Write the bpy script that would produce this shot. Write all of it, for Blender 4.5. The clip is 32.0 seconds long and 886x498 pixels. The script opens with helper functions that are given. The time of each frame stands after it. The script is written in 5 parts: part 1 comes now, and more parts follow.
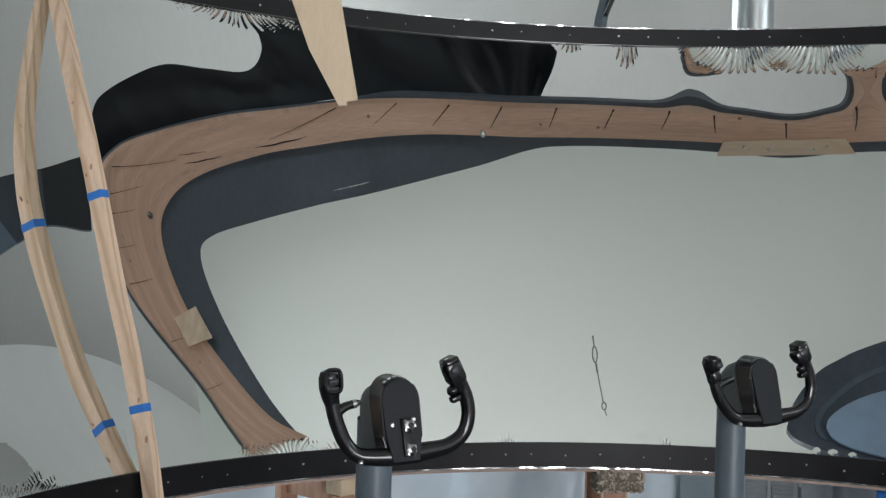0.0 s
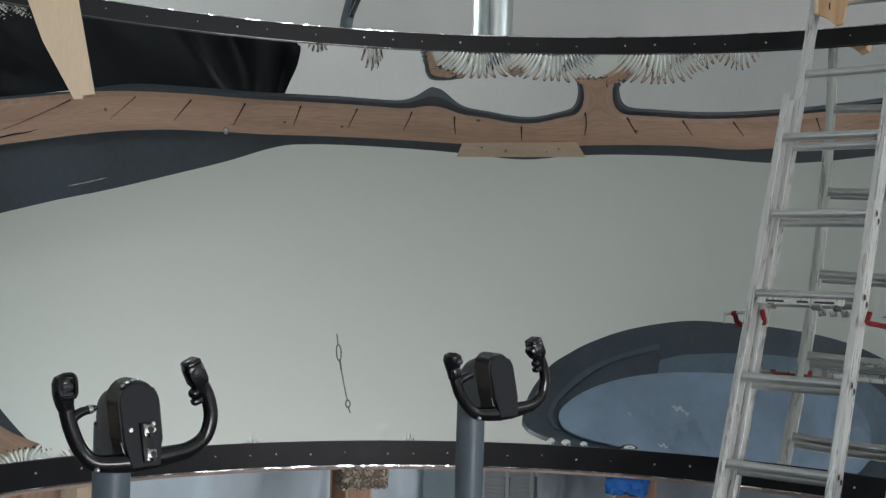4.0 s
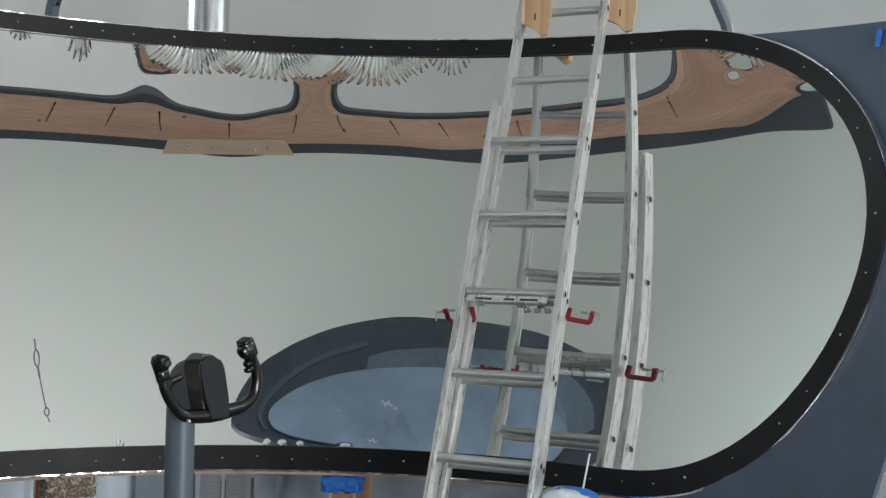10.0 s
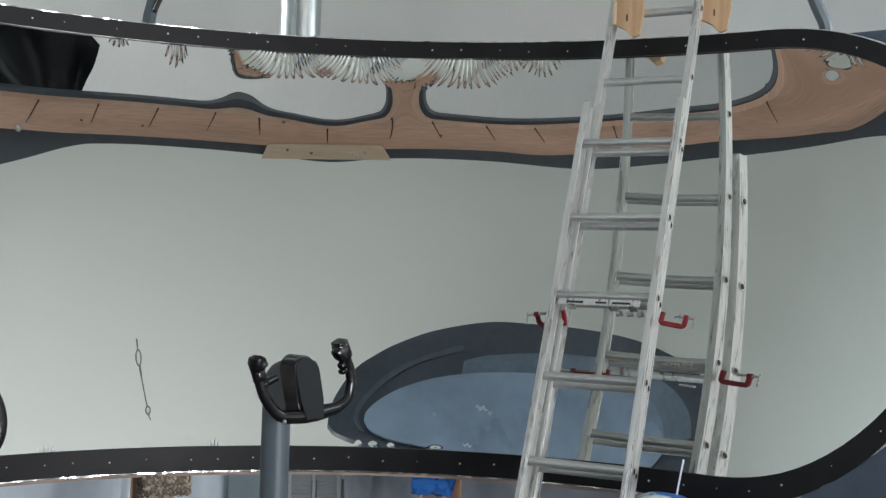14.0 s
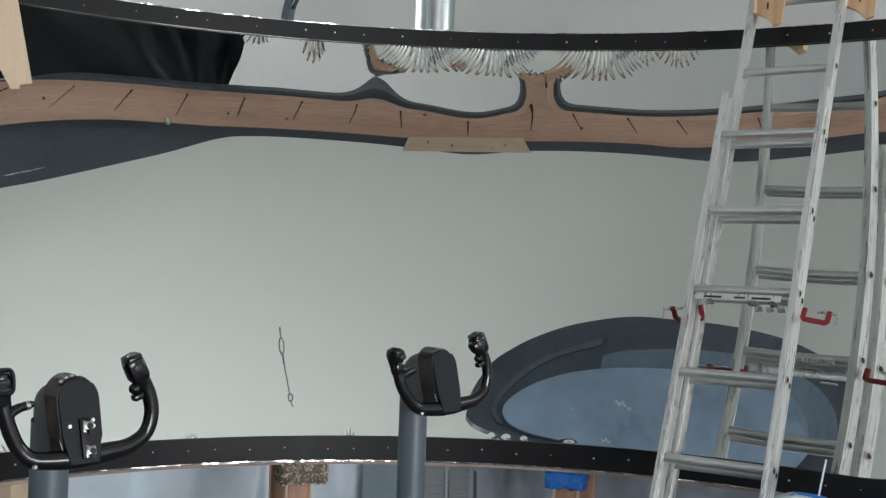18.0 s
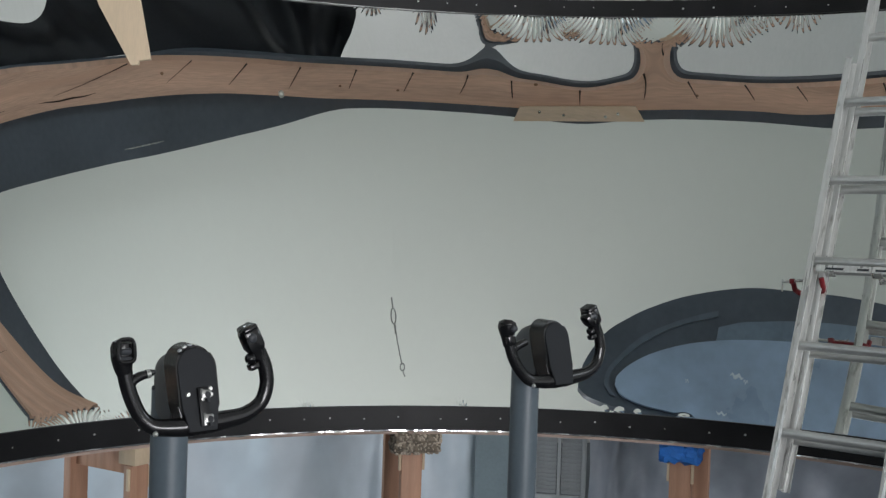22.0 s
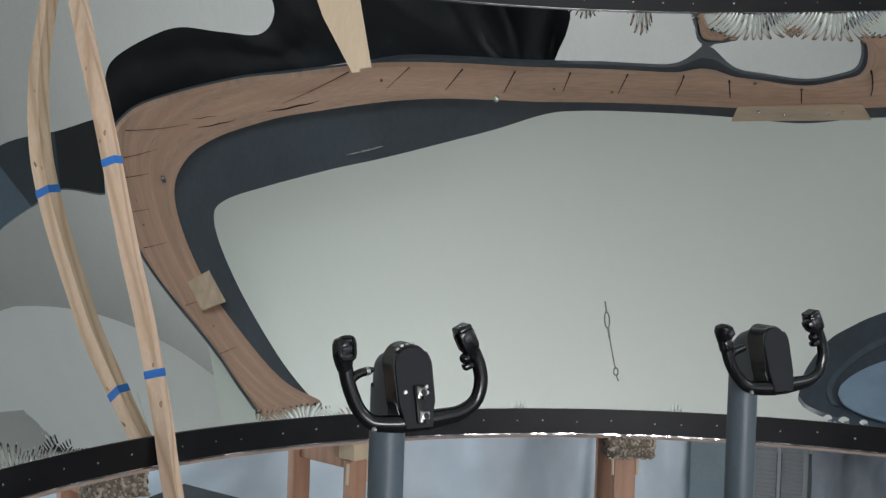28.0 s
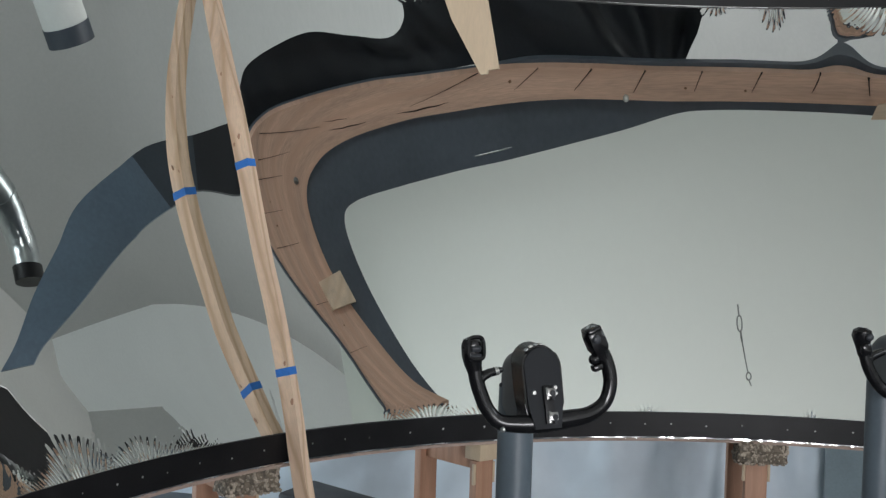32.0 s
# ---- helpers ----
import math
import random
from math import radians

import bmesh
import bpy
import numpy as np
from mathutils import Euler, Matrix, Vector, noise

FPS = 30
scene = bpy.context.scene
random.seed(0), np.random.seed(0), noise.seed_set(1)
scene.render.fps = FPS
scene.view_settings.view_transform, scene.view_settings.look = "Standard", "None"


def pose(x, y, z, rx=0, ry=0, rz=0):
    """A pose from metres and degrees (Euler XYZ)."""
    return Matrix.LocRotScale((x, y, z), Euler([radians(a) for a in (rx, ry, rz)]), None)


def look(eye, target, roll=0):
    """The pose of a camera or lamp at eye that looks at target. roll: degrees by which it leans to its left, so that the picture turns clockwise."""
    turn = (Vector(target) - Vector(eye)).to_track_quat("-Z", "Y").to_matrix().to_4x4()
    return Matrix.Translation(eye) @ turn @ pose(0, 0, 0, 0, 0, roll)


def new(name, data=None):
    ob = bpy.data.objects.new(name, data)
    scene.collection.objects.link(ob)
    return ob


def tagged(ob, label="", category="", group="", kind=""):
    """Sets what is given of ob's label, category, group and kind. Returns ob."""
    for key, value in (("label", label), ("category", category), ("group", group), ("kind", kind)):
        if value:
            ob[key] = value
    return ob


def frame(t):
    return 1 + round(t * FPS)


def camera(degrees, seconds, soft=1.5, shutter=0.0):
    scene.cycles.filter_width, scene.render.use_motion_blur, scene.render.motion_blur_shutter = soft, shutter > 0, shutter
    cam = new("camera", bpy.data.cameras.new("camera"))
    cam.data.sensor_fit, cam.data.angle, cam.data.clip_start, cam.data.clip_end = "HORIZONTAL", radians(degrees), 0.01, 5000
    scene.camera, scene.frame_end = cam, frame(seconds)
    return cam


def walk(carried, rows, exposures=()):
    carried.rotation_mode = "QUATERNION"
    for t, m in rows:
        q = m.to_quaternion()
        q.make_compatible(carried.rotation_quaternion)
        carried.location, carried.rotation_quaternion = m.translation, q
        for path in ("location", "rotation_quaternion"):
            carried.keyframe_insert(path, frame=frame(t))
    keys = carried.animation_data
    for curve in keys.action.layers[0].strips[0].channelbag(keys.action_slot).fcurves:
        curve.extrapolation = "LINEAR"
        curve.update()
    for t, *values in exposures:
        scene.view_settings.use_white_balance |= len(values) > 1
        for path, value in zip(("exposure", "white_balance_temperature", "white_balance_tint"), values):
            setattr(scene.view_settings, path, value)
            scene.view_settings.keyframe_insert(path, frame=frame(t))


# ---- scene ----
cam = camera(41.0, 32.0, soft=1.35)
PATH = [
    (0.0, pose(-0.000, 0.000, 1.550, 90.029, -1.709, -0.000)),
    (0.5, pose(0.002, -0.000, 1.550, 90.090, -1.758, -2.405)),
    (1.0, pose(0.005, -0.005, 1.554, 90.073, -1.776, -3.817)),
    (1.5, pose(0.006, -0.011, 1.554, 90.160, -1.765, -5.222)),
    (2.0, pose(0.008, -0.012, 1.553, 90.202, -1.732, -6.940)),
    (2.5, pose(0.010, -0.014, 1.553, 90.216, -1.701, -7.874)),
    (3.0, pose(0.010, -0.012, 1.554, 90.228, -1.740, -9.174)),
    (3.5, pose(0.008, -0.009, 1.554, 90.270, -1.755, -11.175)),
    (4.0, pose(0.005, -0.010, 1.554, 90.315, -1.743, -12.196)),
    (4.5, pose(0.003, -0.009, 1.554, 90.346, -1.773, -13.610)),
    (6.5, pose(0.000, -0.001, 1.552, 90.490, -1.786, -18.008)),
    (7.0, pose(0.004, -0.001, 1.551, 90.566, -1.778, -19.511)),
    (7.5, pose(0.006, -0.005, 1.552, 90.559, -1.767, -20.639)),
    (8.0, pose(0.015, -0.007, 1.553, 90.576, -1.712, -22.148)),
    (8.5, pose(0.023, -0.013, 1.555, 90.612, -1.688, -23.481)),
    (9.0, pose(0.028, -0.018, 1.556, 90.624, -1.683, -24.311)),
    (9.5, pose(0.031, -0.023, 1.558, 90.641, -1.675, -25.061)),
    (10.0, pose(0.033, -0.024, 1.555, 90.682, -1.677, -25.514)),
    (10.5, pose(0.032, -0.025, 1.555, 90.676, -1.654, -25.985)),
    (11.0, pose(0.031, -0.023, 1.556, 90.738, -1.637, -26.039)),
    (11.5, pose(0.027, -0.020, 1.557, 90.704, -1.686, -24.778)),
    (12.0, pose(0.022, -0.014, 1.557, 90.662, -1.773, -23.537)),
    (12.5, pose(0.018, -0.013, 1.556, 90.658, -1.807, -22.479)),
    (13.0, pose(0.016, -0.007, 1.553, 90.679, -1.846, -22.031)),
    (13.5, pose(0.015, -0.006, 1.551, 90.695, -1.815, -21.769)),
    (15.5, pose(0.005, -0.003, 1.552, 90.616, -1.832, -19.364)),
    (16.0, pose(0.001, 0.000, 1.552, 90.443, -1.732, -18.356)),
    (16.5, pose(-0.003, -0.001, 1.551, 90.408, -1.770, -17.375)),
    (17.0, pose(-0.010, 0.000, 1.553, 90.343, -1.892, -16.156)),
    (17.5, pose(-0.011, -0.001, 1.553, 90.235, -2.021, -15.761)),
    (18.0, pose(-0.009, 0.002, 1.555, 90.136, -2.049, -15.211)),
    (18.2, pose(-0.008, 0.004, 1.554, 89.700, -2.066, -14.990)),
    (18.4, pose(-0.007, 0.006, 1.553, 88.270, -2.085, -14.770)),
    (18.5, pose(-0.007, 0.007, 1.553, 88.063, -2.091, -14.671)),
    (19.0, pose(-0.005, 0.007, 1.553, 88.031, -2.095, -13.007)),
    (19.5, pose(-0.004, 0.008, 1.555, 88.083, -2.104, -12.316)),
    (20.0, pose(-0.005, 0.007, 1.555, 88.150, -2.066, -11.958)),
    (20.5, pose(-0.005, 0.007, 1.555, 88.306, -2.057, -11.927)),
    (21.0, pose(-0.004, 0.007, 1.556, 88.584, -2.055, -11.986)),
    (21.5, pose(-0.002, 0.008, 1.558, 88.608, -1.959, -11.180)),
    (22.0, pose(-0.001, 0.010, 1.558, 88.527, -1.972, -9.706)),
    (22.5, pose(-0.002, 0.012, 1.558, 88.460, -1.999, -7.971)),
    (23.0, pose(-0.004, 0.014, 1.558, 88.429, -2.000, -7.355)),
    (23.5, pose(-0.003, 0.018, 1.556, 88.432, -2.014, -6.436)),
    (24.0, pose(-0.002, 0.018, 1.556, 88.415, -2.016, -5.758)),
    (24.5, pose(-0.004, 0.019, 1.557, 88.393, -2.023, -4.827)),
    (25.0, pose(-0.004, 0.019, 1.556, 88.400, -2.002, -4.203)),
    (25.5, pose(-0.004, 0.013, 1.555, 88.385, -1.991, -3.244)),
    (27.5, pose(-0.002, -0.000, 1.557, 88.318, -1.938, -0.266)),
    (28.0, pose(-0.003, -0.005, 1.556, 88.333, -1.895, 0.581)),
    (28.5, pose(-0.002, -0.011, 1.554, 88.362, -1.875, 1.208)),
    (29.0, pose(-0.003, -0.012, 1.554, 88.324, -1.855, 2.183)),
    (29.5, pose(-0.006, -0.013, 1.553, 88.318, -1.822, 3.076)),
    (30.0, pose(-0.005, -0.017, 1.553, 88.315, -1.777, 3.368)),
    (30.5, pose(-0.009, -0.014, 1.553, 88.294, -1.792, 4.046)),
    (31.0, pose(-0.010, -0.015, 1.551, 88.324, -1.732, 4.810)),
    (31.5, pose(-0.011, -0.014, 1.551, 88.285, -1.737, 5.589)),
    (32.0, pose(-0.013, -0.012, 1.553, 88.229, -1.806, 6.570)),
]
walk(cam, PATH, ((0.0, -0.20), (2.0, -0.32), (4.0, -0.36), (7.0, -0.26), (10.0, -0.05), (13.0, -0.08), (16.0, -0.10), (20.0, -0.19), (22.0, -0.24), (24.5, -0.31), (28.0, -0.24), (32.0, -0.28)))

# ------------------------------------------------------------------ light
world = bpy.data.worlds.new("world")
scene.world = world
world.use_nodes = True
wn = world.node_tree.nodes
sky = wn.new("ShaderNodeTexSky")
sky.sky_type, sky.sun_disc = "NISHITA", False
sky.sun_elevation, sky.sun_rotation = radians(42), radians(200)
world.node_tree.links.new(sky.outputs[0], wn["Background"].inputs[0])
wn["Background"].inputs[1].default_value = 0.1
scene.view_settings.exposure = 0.0

sun = new("sun", bpy.data.lights.new("sun", "SUN"))
sun.data.energy, sun.data.angle, sun.data.color = 2.0, radians(2.0), (1.0, 0.95, 0.88)
sun.matrix_world = look((0, 0, 12), (-4, 8, 0))


def opening_lamp(name, centre, target, wide, high, watts, color):
    """An area lamp in a wall opening, added to stand in for unseen daylight."""
    lamp = new(name, bpy.data.lights.new(name, "AREA"))
    lamp.data.shape, lamp.data.size, lamp.data.size_y = "RECTANGLE", wide, high
    lamp.data.energy, lamp.data.color = watts, color
    lamp.matrix_world = look(centre, target)
    return lamp


# south and west: assumed main daylight, both openings out of view
opening_lamp("daylight_south", (3.25, -4.35, 1.45), (2.9, 0.0, 1.75), 3.9, 1.7, 440, (0.94, 0.94, 0.98))
opening_lamp("daylight_west", (-4.75, 4.7, 0.95), (0.0, 5.4, 1.0), 2.6, 1.2, 84, (0.78, 0.91, 1.0))
# added fills: southwest and north lift the east corner, east the dome and rim
opening_lamp("added_fill_southwest", (-4.75, 0.4, 3.75), (5.4, 6.0, 4.35), 3.2, 1.1, 22, (0.84, 0.94, 1.0))
opening_lamp("added_fill_north", (-1.6, 8.15, 3.8), (5.4, 6.6, 4.5), 2.2, 1.0, 105, (0.84, 0.94, 1.0))
opening_lamp("added_fill_east", (5.50, 2.9, 3.1), (0.0, 4.4, 3.5), 3.4, 1.4, 66, (0.90, 0.96, 1.0))


# -------------------------------------------------------------- materials
def mat(name, color, rough=0.6, metal=0.0, vary=0.12, scale=6.0, fine=80.0, bump=0.15, stretch=(1, 1, 1), spec=0.5, dark=None, island=0.0):
    """A surface with broad stains and fine grain; stretch draws the grain out along an axis."""
    m = bpy.data.materials.new(name)
    m.use_nodes = True
    nt = m.node_tree
    n, link = nt.nodes, nt.links.new
    bsdf = n["Principled BSDF"]
    co = n.new("ShaderNodeTexCoord")
    mp = n.new("ShaderNodeMapping")
    mp.inputs["Scale"].default_value = stretch
    link(co.outputs["Object"], mp.inputs["Vector"])
    broad = n.new("ShaderNodeTexNoise")
    broad.inputs["Scale"].default_value, broad.inputs["Detail"].default_value = scale, 5
    grain = n.new("ShaderNodeTexNoise")
    grain.inputs["Scale"].default_value, grain.inputs["Detail"].default_value = fine, 4
    for t in (broad, grain):
        link(mp.outputs[0], t.inputs["Vector"])
    mix = n.new("ShaderNodeMath")
    mix.operation = "MULTIPLY_ADD"
    mix.inputs[1].default_value = 0.35
    link(grain.outputs["Fac"], mix.inputs[0])
    sub = n.new("ShaderNodeMath")
    sub.operation = "MULTIPLY"
    sub.inputs[1].default_value = 0.65
    link(broad.outputs["Fac"], sub.inputs[0])
    link(sub.outputs[0], mix.inputs[2])
    ramp = n.new("ShaderNodeValToRGB")
    low = dark or tuple(c * (1 - 2.2 * vary) for c in color)
    high = tuple(min(1.0, c * (1 + 1.2 * vary)) for c in color)
    ramp.color_ramp.elements[0].position, ramp.color_ramp.elements[0].color = 0.3, (*low, 1)
    ramp.color_ramp.elements[1].position, ramp.color_ramp.elements[1].color = 0.68, (*high, 1)
    link(mix.outputs[0], ramp.inputs[0])
    link(ramp.outputs[0], bsdf.inputs["Base Color"])
    bsdf.inputs["Roughness"].default_value, bsdf.inputs["Metallic"].default_value = rough, metal
    bsdf.inputs["Specular IOR Level"].default_value = spec
    rr = n.new("ShaderNodeMapRange")
    rr.inputs["To Min"].default_value, rr.inputs["To Max"].default_value = max(0.03, rough - 0.12), min(1, rough + 0.12)
    link(broad.outputs["Fac"], rr.inputs["Value"])
    link(rr.outputs[0], bsdf.inputs["Roughness"])
    if bump:
        bp = n.new("ShaderNodeBump")
        bp.inputs["Strength"].default_value, bp.inputs["Distance"].default_value = bump, 0.004
        link(mix.outputs[0], bp.inputs["Height"])
        link(bp.outputs[0], bsdf.inputs["Normal"])
    return m


def wood(name, color, dark, rings=9.0, rough=0.62, axis="Z", space="Object", vary=0.12):
    """Softwood: wavy rings drawn out along the board, knots by noise."""
    m = mat(name, color, rough, vary=vary, scale=3.0, fine=45.0, bump=0.12, stretch={"Z": (6, 6, 0.5), "X": (0.5, 6, 6), "Y": (6, 0.5, 6)}[axis])
    nt = m.node_tree
    n, link = nt.nodes, nt.links.new
    wave = n.new("ShaderNodeTexWave")
    wave.wave_type, wave.rings_direction = "RINGS", axis
    wave.inputs["Scale"].default_value, wave.inputs["Distortion"].default_value = rings, 5.0
    wave.inputs["Detail"].default_value, wave.inputs["Detail Scale"].default_value = 3, 0.8
    for old in [k for k in nt.links if k.from_socket.name == "Object"]:
        link(old.from_node.outputs[space], old.to_socket)
    co = n.new("ShaderNodeTexCoord")
    mp = n.new("ShaderNodeMapping")
    mp.inputs["Scale"].default_value = {"Z": (1, 1, 0.12), "X": (0.12, 1, 1), "Y": (1, 0.12, 1)}[axis]
    mp.inputs["Location"].default_value = (0.31, 0.17, 0.23)
    link(co.outputs[space], mp.inputs["Vector"])
    link(mp.outputs[0], wave.inputs["Vector"])
    mx = n.new("ShaderNodeMix")
    mx.data_type, mx.blend_type = "RGBA", "MIX"
    pw = n.new("ShaderNodeMath")
    pw.operation = "POWER"
    pw.inputs[1].default_value = 2.5
    link(wave.outputs["Fac"], pw.inputs[0])
    sc = n.new("ShaderNodeMath")
    sc.operation = "MULTIPLY"
    sc.inputs[1].default_value = 0.75
    link(pw.outputs[0], sc.inputs[0])
    link(sc.outputs[0], mx.inputs["Factor"])
    src = n["Color Ramp"]
    link(src.outputs[0], mx.inputs["A"])
    mx.inputs["B"].default_value = (*dark, 1)
    link(mx.outputs["Result"], n["Principled BSDF"].inputs["Base Color"])
    return m


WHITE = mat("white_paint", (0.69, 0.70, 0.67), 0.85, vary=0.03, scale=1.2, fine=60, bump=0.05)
# copies of the wall white: east lightened, north darkened, in place of light
EAST_LIT_WHITE = mat("lightened_white_paint", (0.86, 0.87, 0.85), 0.8, vary=0.03, scale=1.2, fine=60, bump=0.05)
NORTH_DIM_WHITE = mat("dimmed_white_paint", (0.57, 0.57, 0.54), 0.85, vary=0.05, scale=1.1, fine=60, bump=0.05)
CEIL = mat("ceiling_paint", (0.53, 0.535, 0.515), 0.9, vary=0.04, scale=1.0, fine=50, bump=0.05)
SCREEN = mat("matte_screen_white", (0.80, 0.82, 0.78), 0.9, vary=0.02, scale=0.8, fine=40, bump=0.02)
FLOOR = mat("grey_painted_floor", (0.10, 0.11, 0.12), 0.55, vary=0.2, scale=2.5, fine=40)
BLACK = mat("black_lacquered_frame", (0.007, 0.007, 0.008), 0.45, vary=0.25, scale=9, fine=120, bump=0.12, spec=0.3)
BLACK_CLOTH = mat("black_cloth", (0.010, 0.012, 0.016), 0.62, vary=0.25, scale=3, fine=150, bump=0.2)
SLATE = mat("slate_grey_paint", (0.099, 0.115, 0.141), 0.55, vary=0.1, scale=4, fine=60, bump=0.08)
BLUE = mat("blue_grey_paint", (0.066, 0.092, 0.132), 0.5, vary=0.1, scale=3, fine=70, bump=0.08)
# tones of one blue for the tray's wall, step and lip
TRAY_WALL = mat("tray_wall_tone", (0.088, 0.112, 0.148), 0.35, vary=0.14, scale=4, fine=40, bump=0.05)
TRAY_STEP = mat("tray_step_tone", (0.20, 0.27, 0.36), 0.35, vary=0.14, scale=4, fine=40, bump=0.05)
TRAY_LIP = mat("tray_lip_tone", (0.125, 0.160, 0.215), 0.35, vary=0.14, scale=4, fine=40, bump=0.05)
# ARM_DARK: the arm's blue darkened for shade; also the pipe's dark lip
ARM_DARK = mat("shaded_arm_and_lip_blue", (0.036, 0.047, 0.062), 0.5, vary=0.12, scale=2, fine=50, bump=0.05)
ARM_BLUE = mat("arm_blue_paint", (0.11, 0.155, 0.205), 0.4, vary=0.12, scale=2, fine=50, bump=0.05)
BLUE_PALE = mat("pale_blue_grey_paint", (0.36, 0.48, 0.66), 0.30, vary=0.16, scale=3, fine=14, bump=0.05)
COLUMN = mat("grey_column_paint", (0.092, 0.118, 0.138), 0.38, vary=0.06, scale=8, fine=90, bump=0.03)
HUB = mat("dark_grey_casting", (0.028, 0.032, 0.038), 0.5, vary=0.12, scale=14, fine=160, bump=0.12)
FACE = mat("charcoal_plate", (0.0115, 0.0135, 0.0165), 0.58, vary=0.1, scale=20, fine=200, bump=0.06, spec=0.25)
CASTING = mat("grey_casting", (0.055, 0.063, 0.072), 0.45, vary=0.1, scale=14, fine=160, bump=0.08)
YOKE = mat("glossy_black_plastic", (0.006, 0.006, 0.007), 0.2, vary=0.2, scale=18, fine=140, bump=0.03)
STEEL = mat("bright_steel", (0.62, 0.62, 0.6), 0.28, 1.0, vary=0.1, scale=30, fine=200, bump=0.05)
CLIP = mat("worn_clip_metal", (0.34, 0.34, 0.33), 0.35, 1.0, vary=0.25, scale=60, fine=200, bump=0.1)
STEEL_DULL = mat("dull_steel_wire", (0.34, 0.35, 0.34), 0.5, 0.6, vary=0.1, scale=30)
GALV = mat("galvanised_duct", (0.55, 0.58, 0.58), 0.3, 1.0, vary=0.12, scale=7, fine=50, bump=0.05, stretch=(1, 1, 0.25))
ALU = mat("worn_aluminium", (0.76, 0.77, 0.76), 0.30, 0.60, vary=0.08, scale=11, fine=60, bump=0.06, stretch=(4, 4, 0.3), dark=(0.56, 0.56, 0.54))
RUNG_ALU = mat("rung_aluminium", (0.66, 0.67, 0.66), 0.36, 0.85, vary=0.15, scale=6, fine=60, bump=0.05, stretch=(0.4, 2, 2))
RED = mat("red_clamp_paint", (0.20, 0.010, 0.016), 0.4, vary=0.15, scale=20, fine=90)
TAPE = mat("blue_masking_tape", (0.03, 0.19, 0.62), 0.7, vary=0.1, scale=20, fine=120)
WOOD_BATTEN = wood("pine_batten", (0.80, 0.60, 0.44), (0.54, 0.35, 0.21), rings=22, axis="X", space="UV")
WOOD_PAD = wood("plywood_pad", (0.50, 0.33, 0.19), (0.42, 0.26, 0.14), rings=5)
WOOD_POST = wood("fir_post", (0.46, 0.26, 0.17), (0.37, 0.195, 0.12), rings=7)
WOOD_DARK = wood("shaded_fir_post", (0.36, 0.20, 0.115), (0.24, 0.12, 0.06), rings=11)
WOOD_RIM = wood("fir_rim", (0.76, 0.485, 0.36), (0.66, 0.40, 0.285), rings=5.0, axis="X", space="UV", vary=0.19)
PINE_BLOCK = wood("pine_block", (0.88, 0.67, 0.50), (0.72, 0.52, 0.36), rings=6.0, axis="X")
PLY = mat("pale_plywood", (0.62, 0.49, 0.34), 0.65, vary=0.08, scale=2.5, fine=60, stretch=(5, 5, 0.6))
PLY_EDGE = mat("plywood_edge", (0.40, 0.30, 0.25), 0.7, vary=0.2, scale=8, fine=90, stretch=(1, 1, 8))
FOIL = mat("crumpled_foil", (0.88, 0.88, 0.89), 0.16, 1.0, vary=0.1, scale=18, fine=50, bump=0.8)
CHIP = mat("foam_chips", (0.42, 0.36, 0.29), 0.85, vary=0.35, scale=30, fine=120, bump=0.4)
NEST = mat("pebbled_padding", (0.16, 0.13, 0.10), 0.9, vary=0.5, scale=45, fine=160, bump=1.0, dark=(0.05, 0.045, 0.035))
SHEET = mat("white_plastic_sheet", (0.68, 0.76, 0.82), 0.5, vary=0.035, scale=1.5, fine=12, bump=0.1)
GREY_SHEET = mat("grey_plastic_sheet", (0.30, 0.33, 0.375), 0.48, vary=0.10, scale=3.0, fine=14, bump=0.45)
KERF = mat("saw_cut_shadow", (0.045, 0.028, 0.020), 0.9, vary=0.1)
PLASTIC_WHITE = mat("milky_plastic_film", (0.68, 0.77, 0.81), 0.22, vary=0.10, scale=18, fine=60, bump=0.7)
PARTITION = mat("pale_teal_paint", (0.20, 0.26, 0.285), 0.6, vary=0.08, scale=4)
LOUVRE = mat("louvre_paint", (0.40, 0.42, 0.43), 0.6, vary=0.06, scale=5)

# black scuffs along the ladder rails
an = ALU.node_tree
scuff = an.nodes.new("ShaderNodeTexNoise")
scuff.inputs["Scale"].default_value, scuff.inputs["Detail"].default_value = 16, 6
sm = an.nodes.new("ShaderNodeMapping")
sm.inputs["Scale"].default_value = (3, 3, 0.6)
sr = an.nodes.new("ShaderNodeMapRange")
sr.inputs["From Min"].default_value, sr.inputs["From Max"].default_value = 0.58, 0.70
sx = an.nodes.new("ShaderNodeMix")
sx.data_type = "RGBA"
sx.inputs["B"].default_value = (0.38, 0.38, 0.36, 1)
an.links.new(an.nodes["Texture Coordinate"].outputs["Object"], sm.inputs["Vector"])
an.links.new(sm.outputs[0], scuff.inputs["Vector"])
an.links.new(scuff.outputs["Fac"], sr.inputs["Value"])
an.links.new(sr.outputs[0], sx.inputs["Factor"])
an.links.new(an.nodes["Color Ramp"].outputs[0], sx.inputs["A"])
an.links.new(sx.outputs["Result"], an.nodes["Principled BSDF"].inputs["Base Color"])

# the screen is a rear-projection skin: light also comes through it
sn = SCREEN.node_tree
skin = sn.nodes.new("ShaderNodeBsdfTranslucent")
skin.inputs["Color"].default_value = (0.86, 0.88, 0.84, 1)
blend = sn.nodes.new("ShaderNodeMixShader")
blend.inputs[0].default_value = 0.55
sn.links.new(sn.nodes["Principled BSDF"].outputs[0], blend.inputs[1])
sn.links.new(skin.outputs[0], blend.inputs[2])
sn.links.new(blend.outputs[0], sn.nodes["Material Output"].inputs[0])

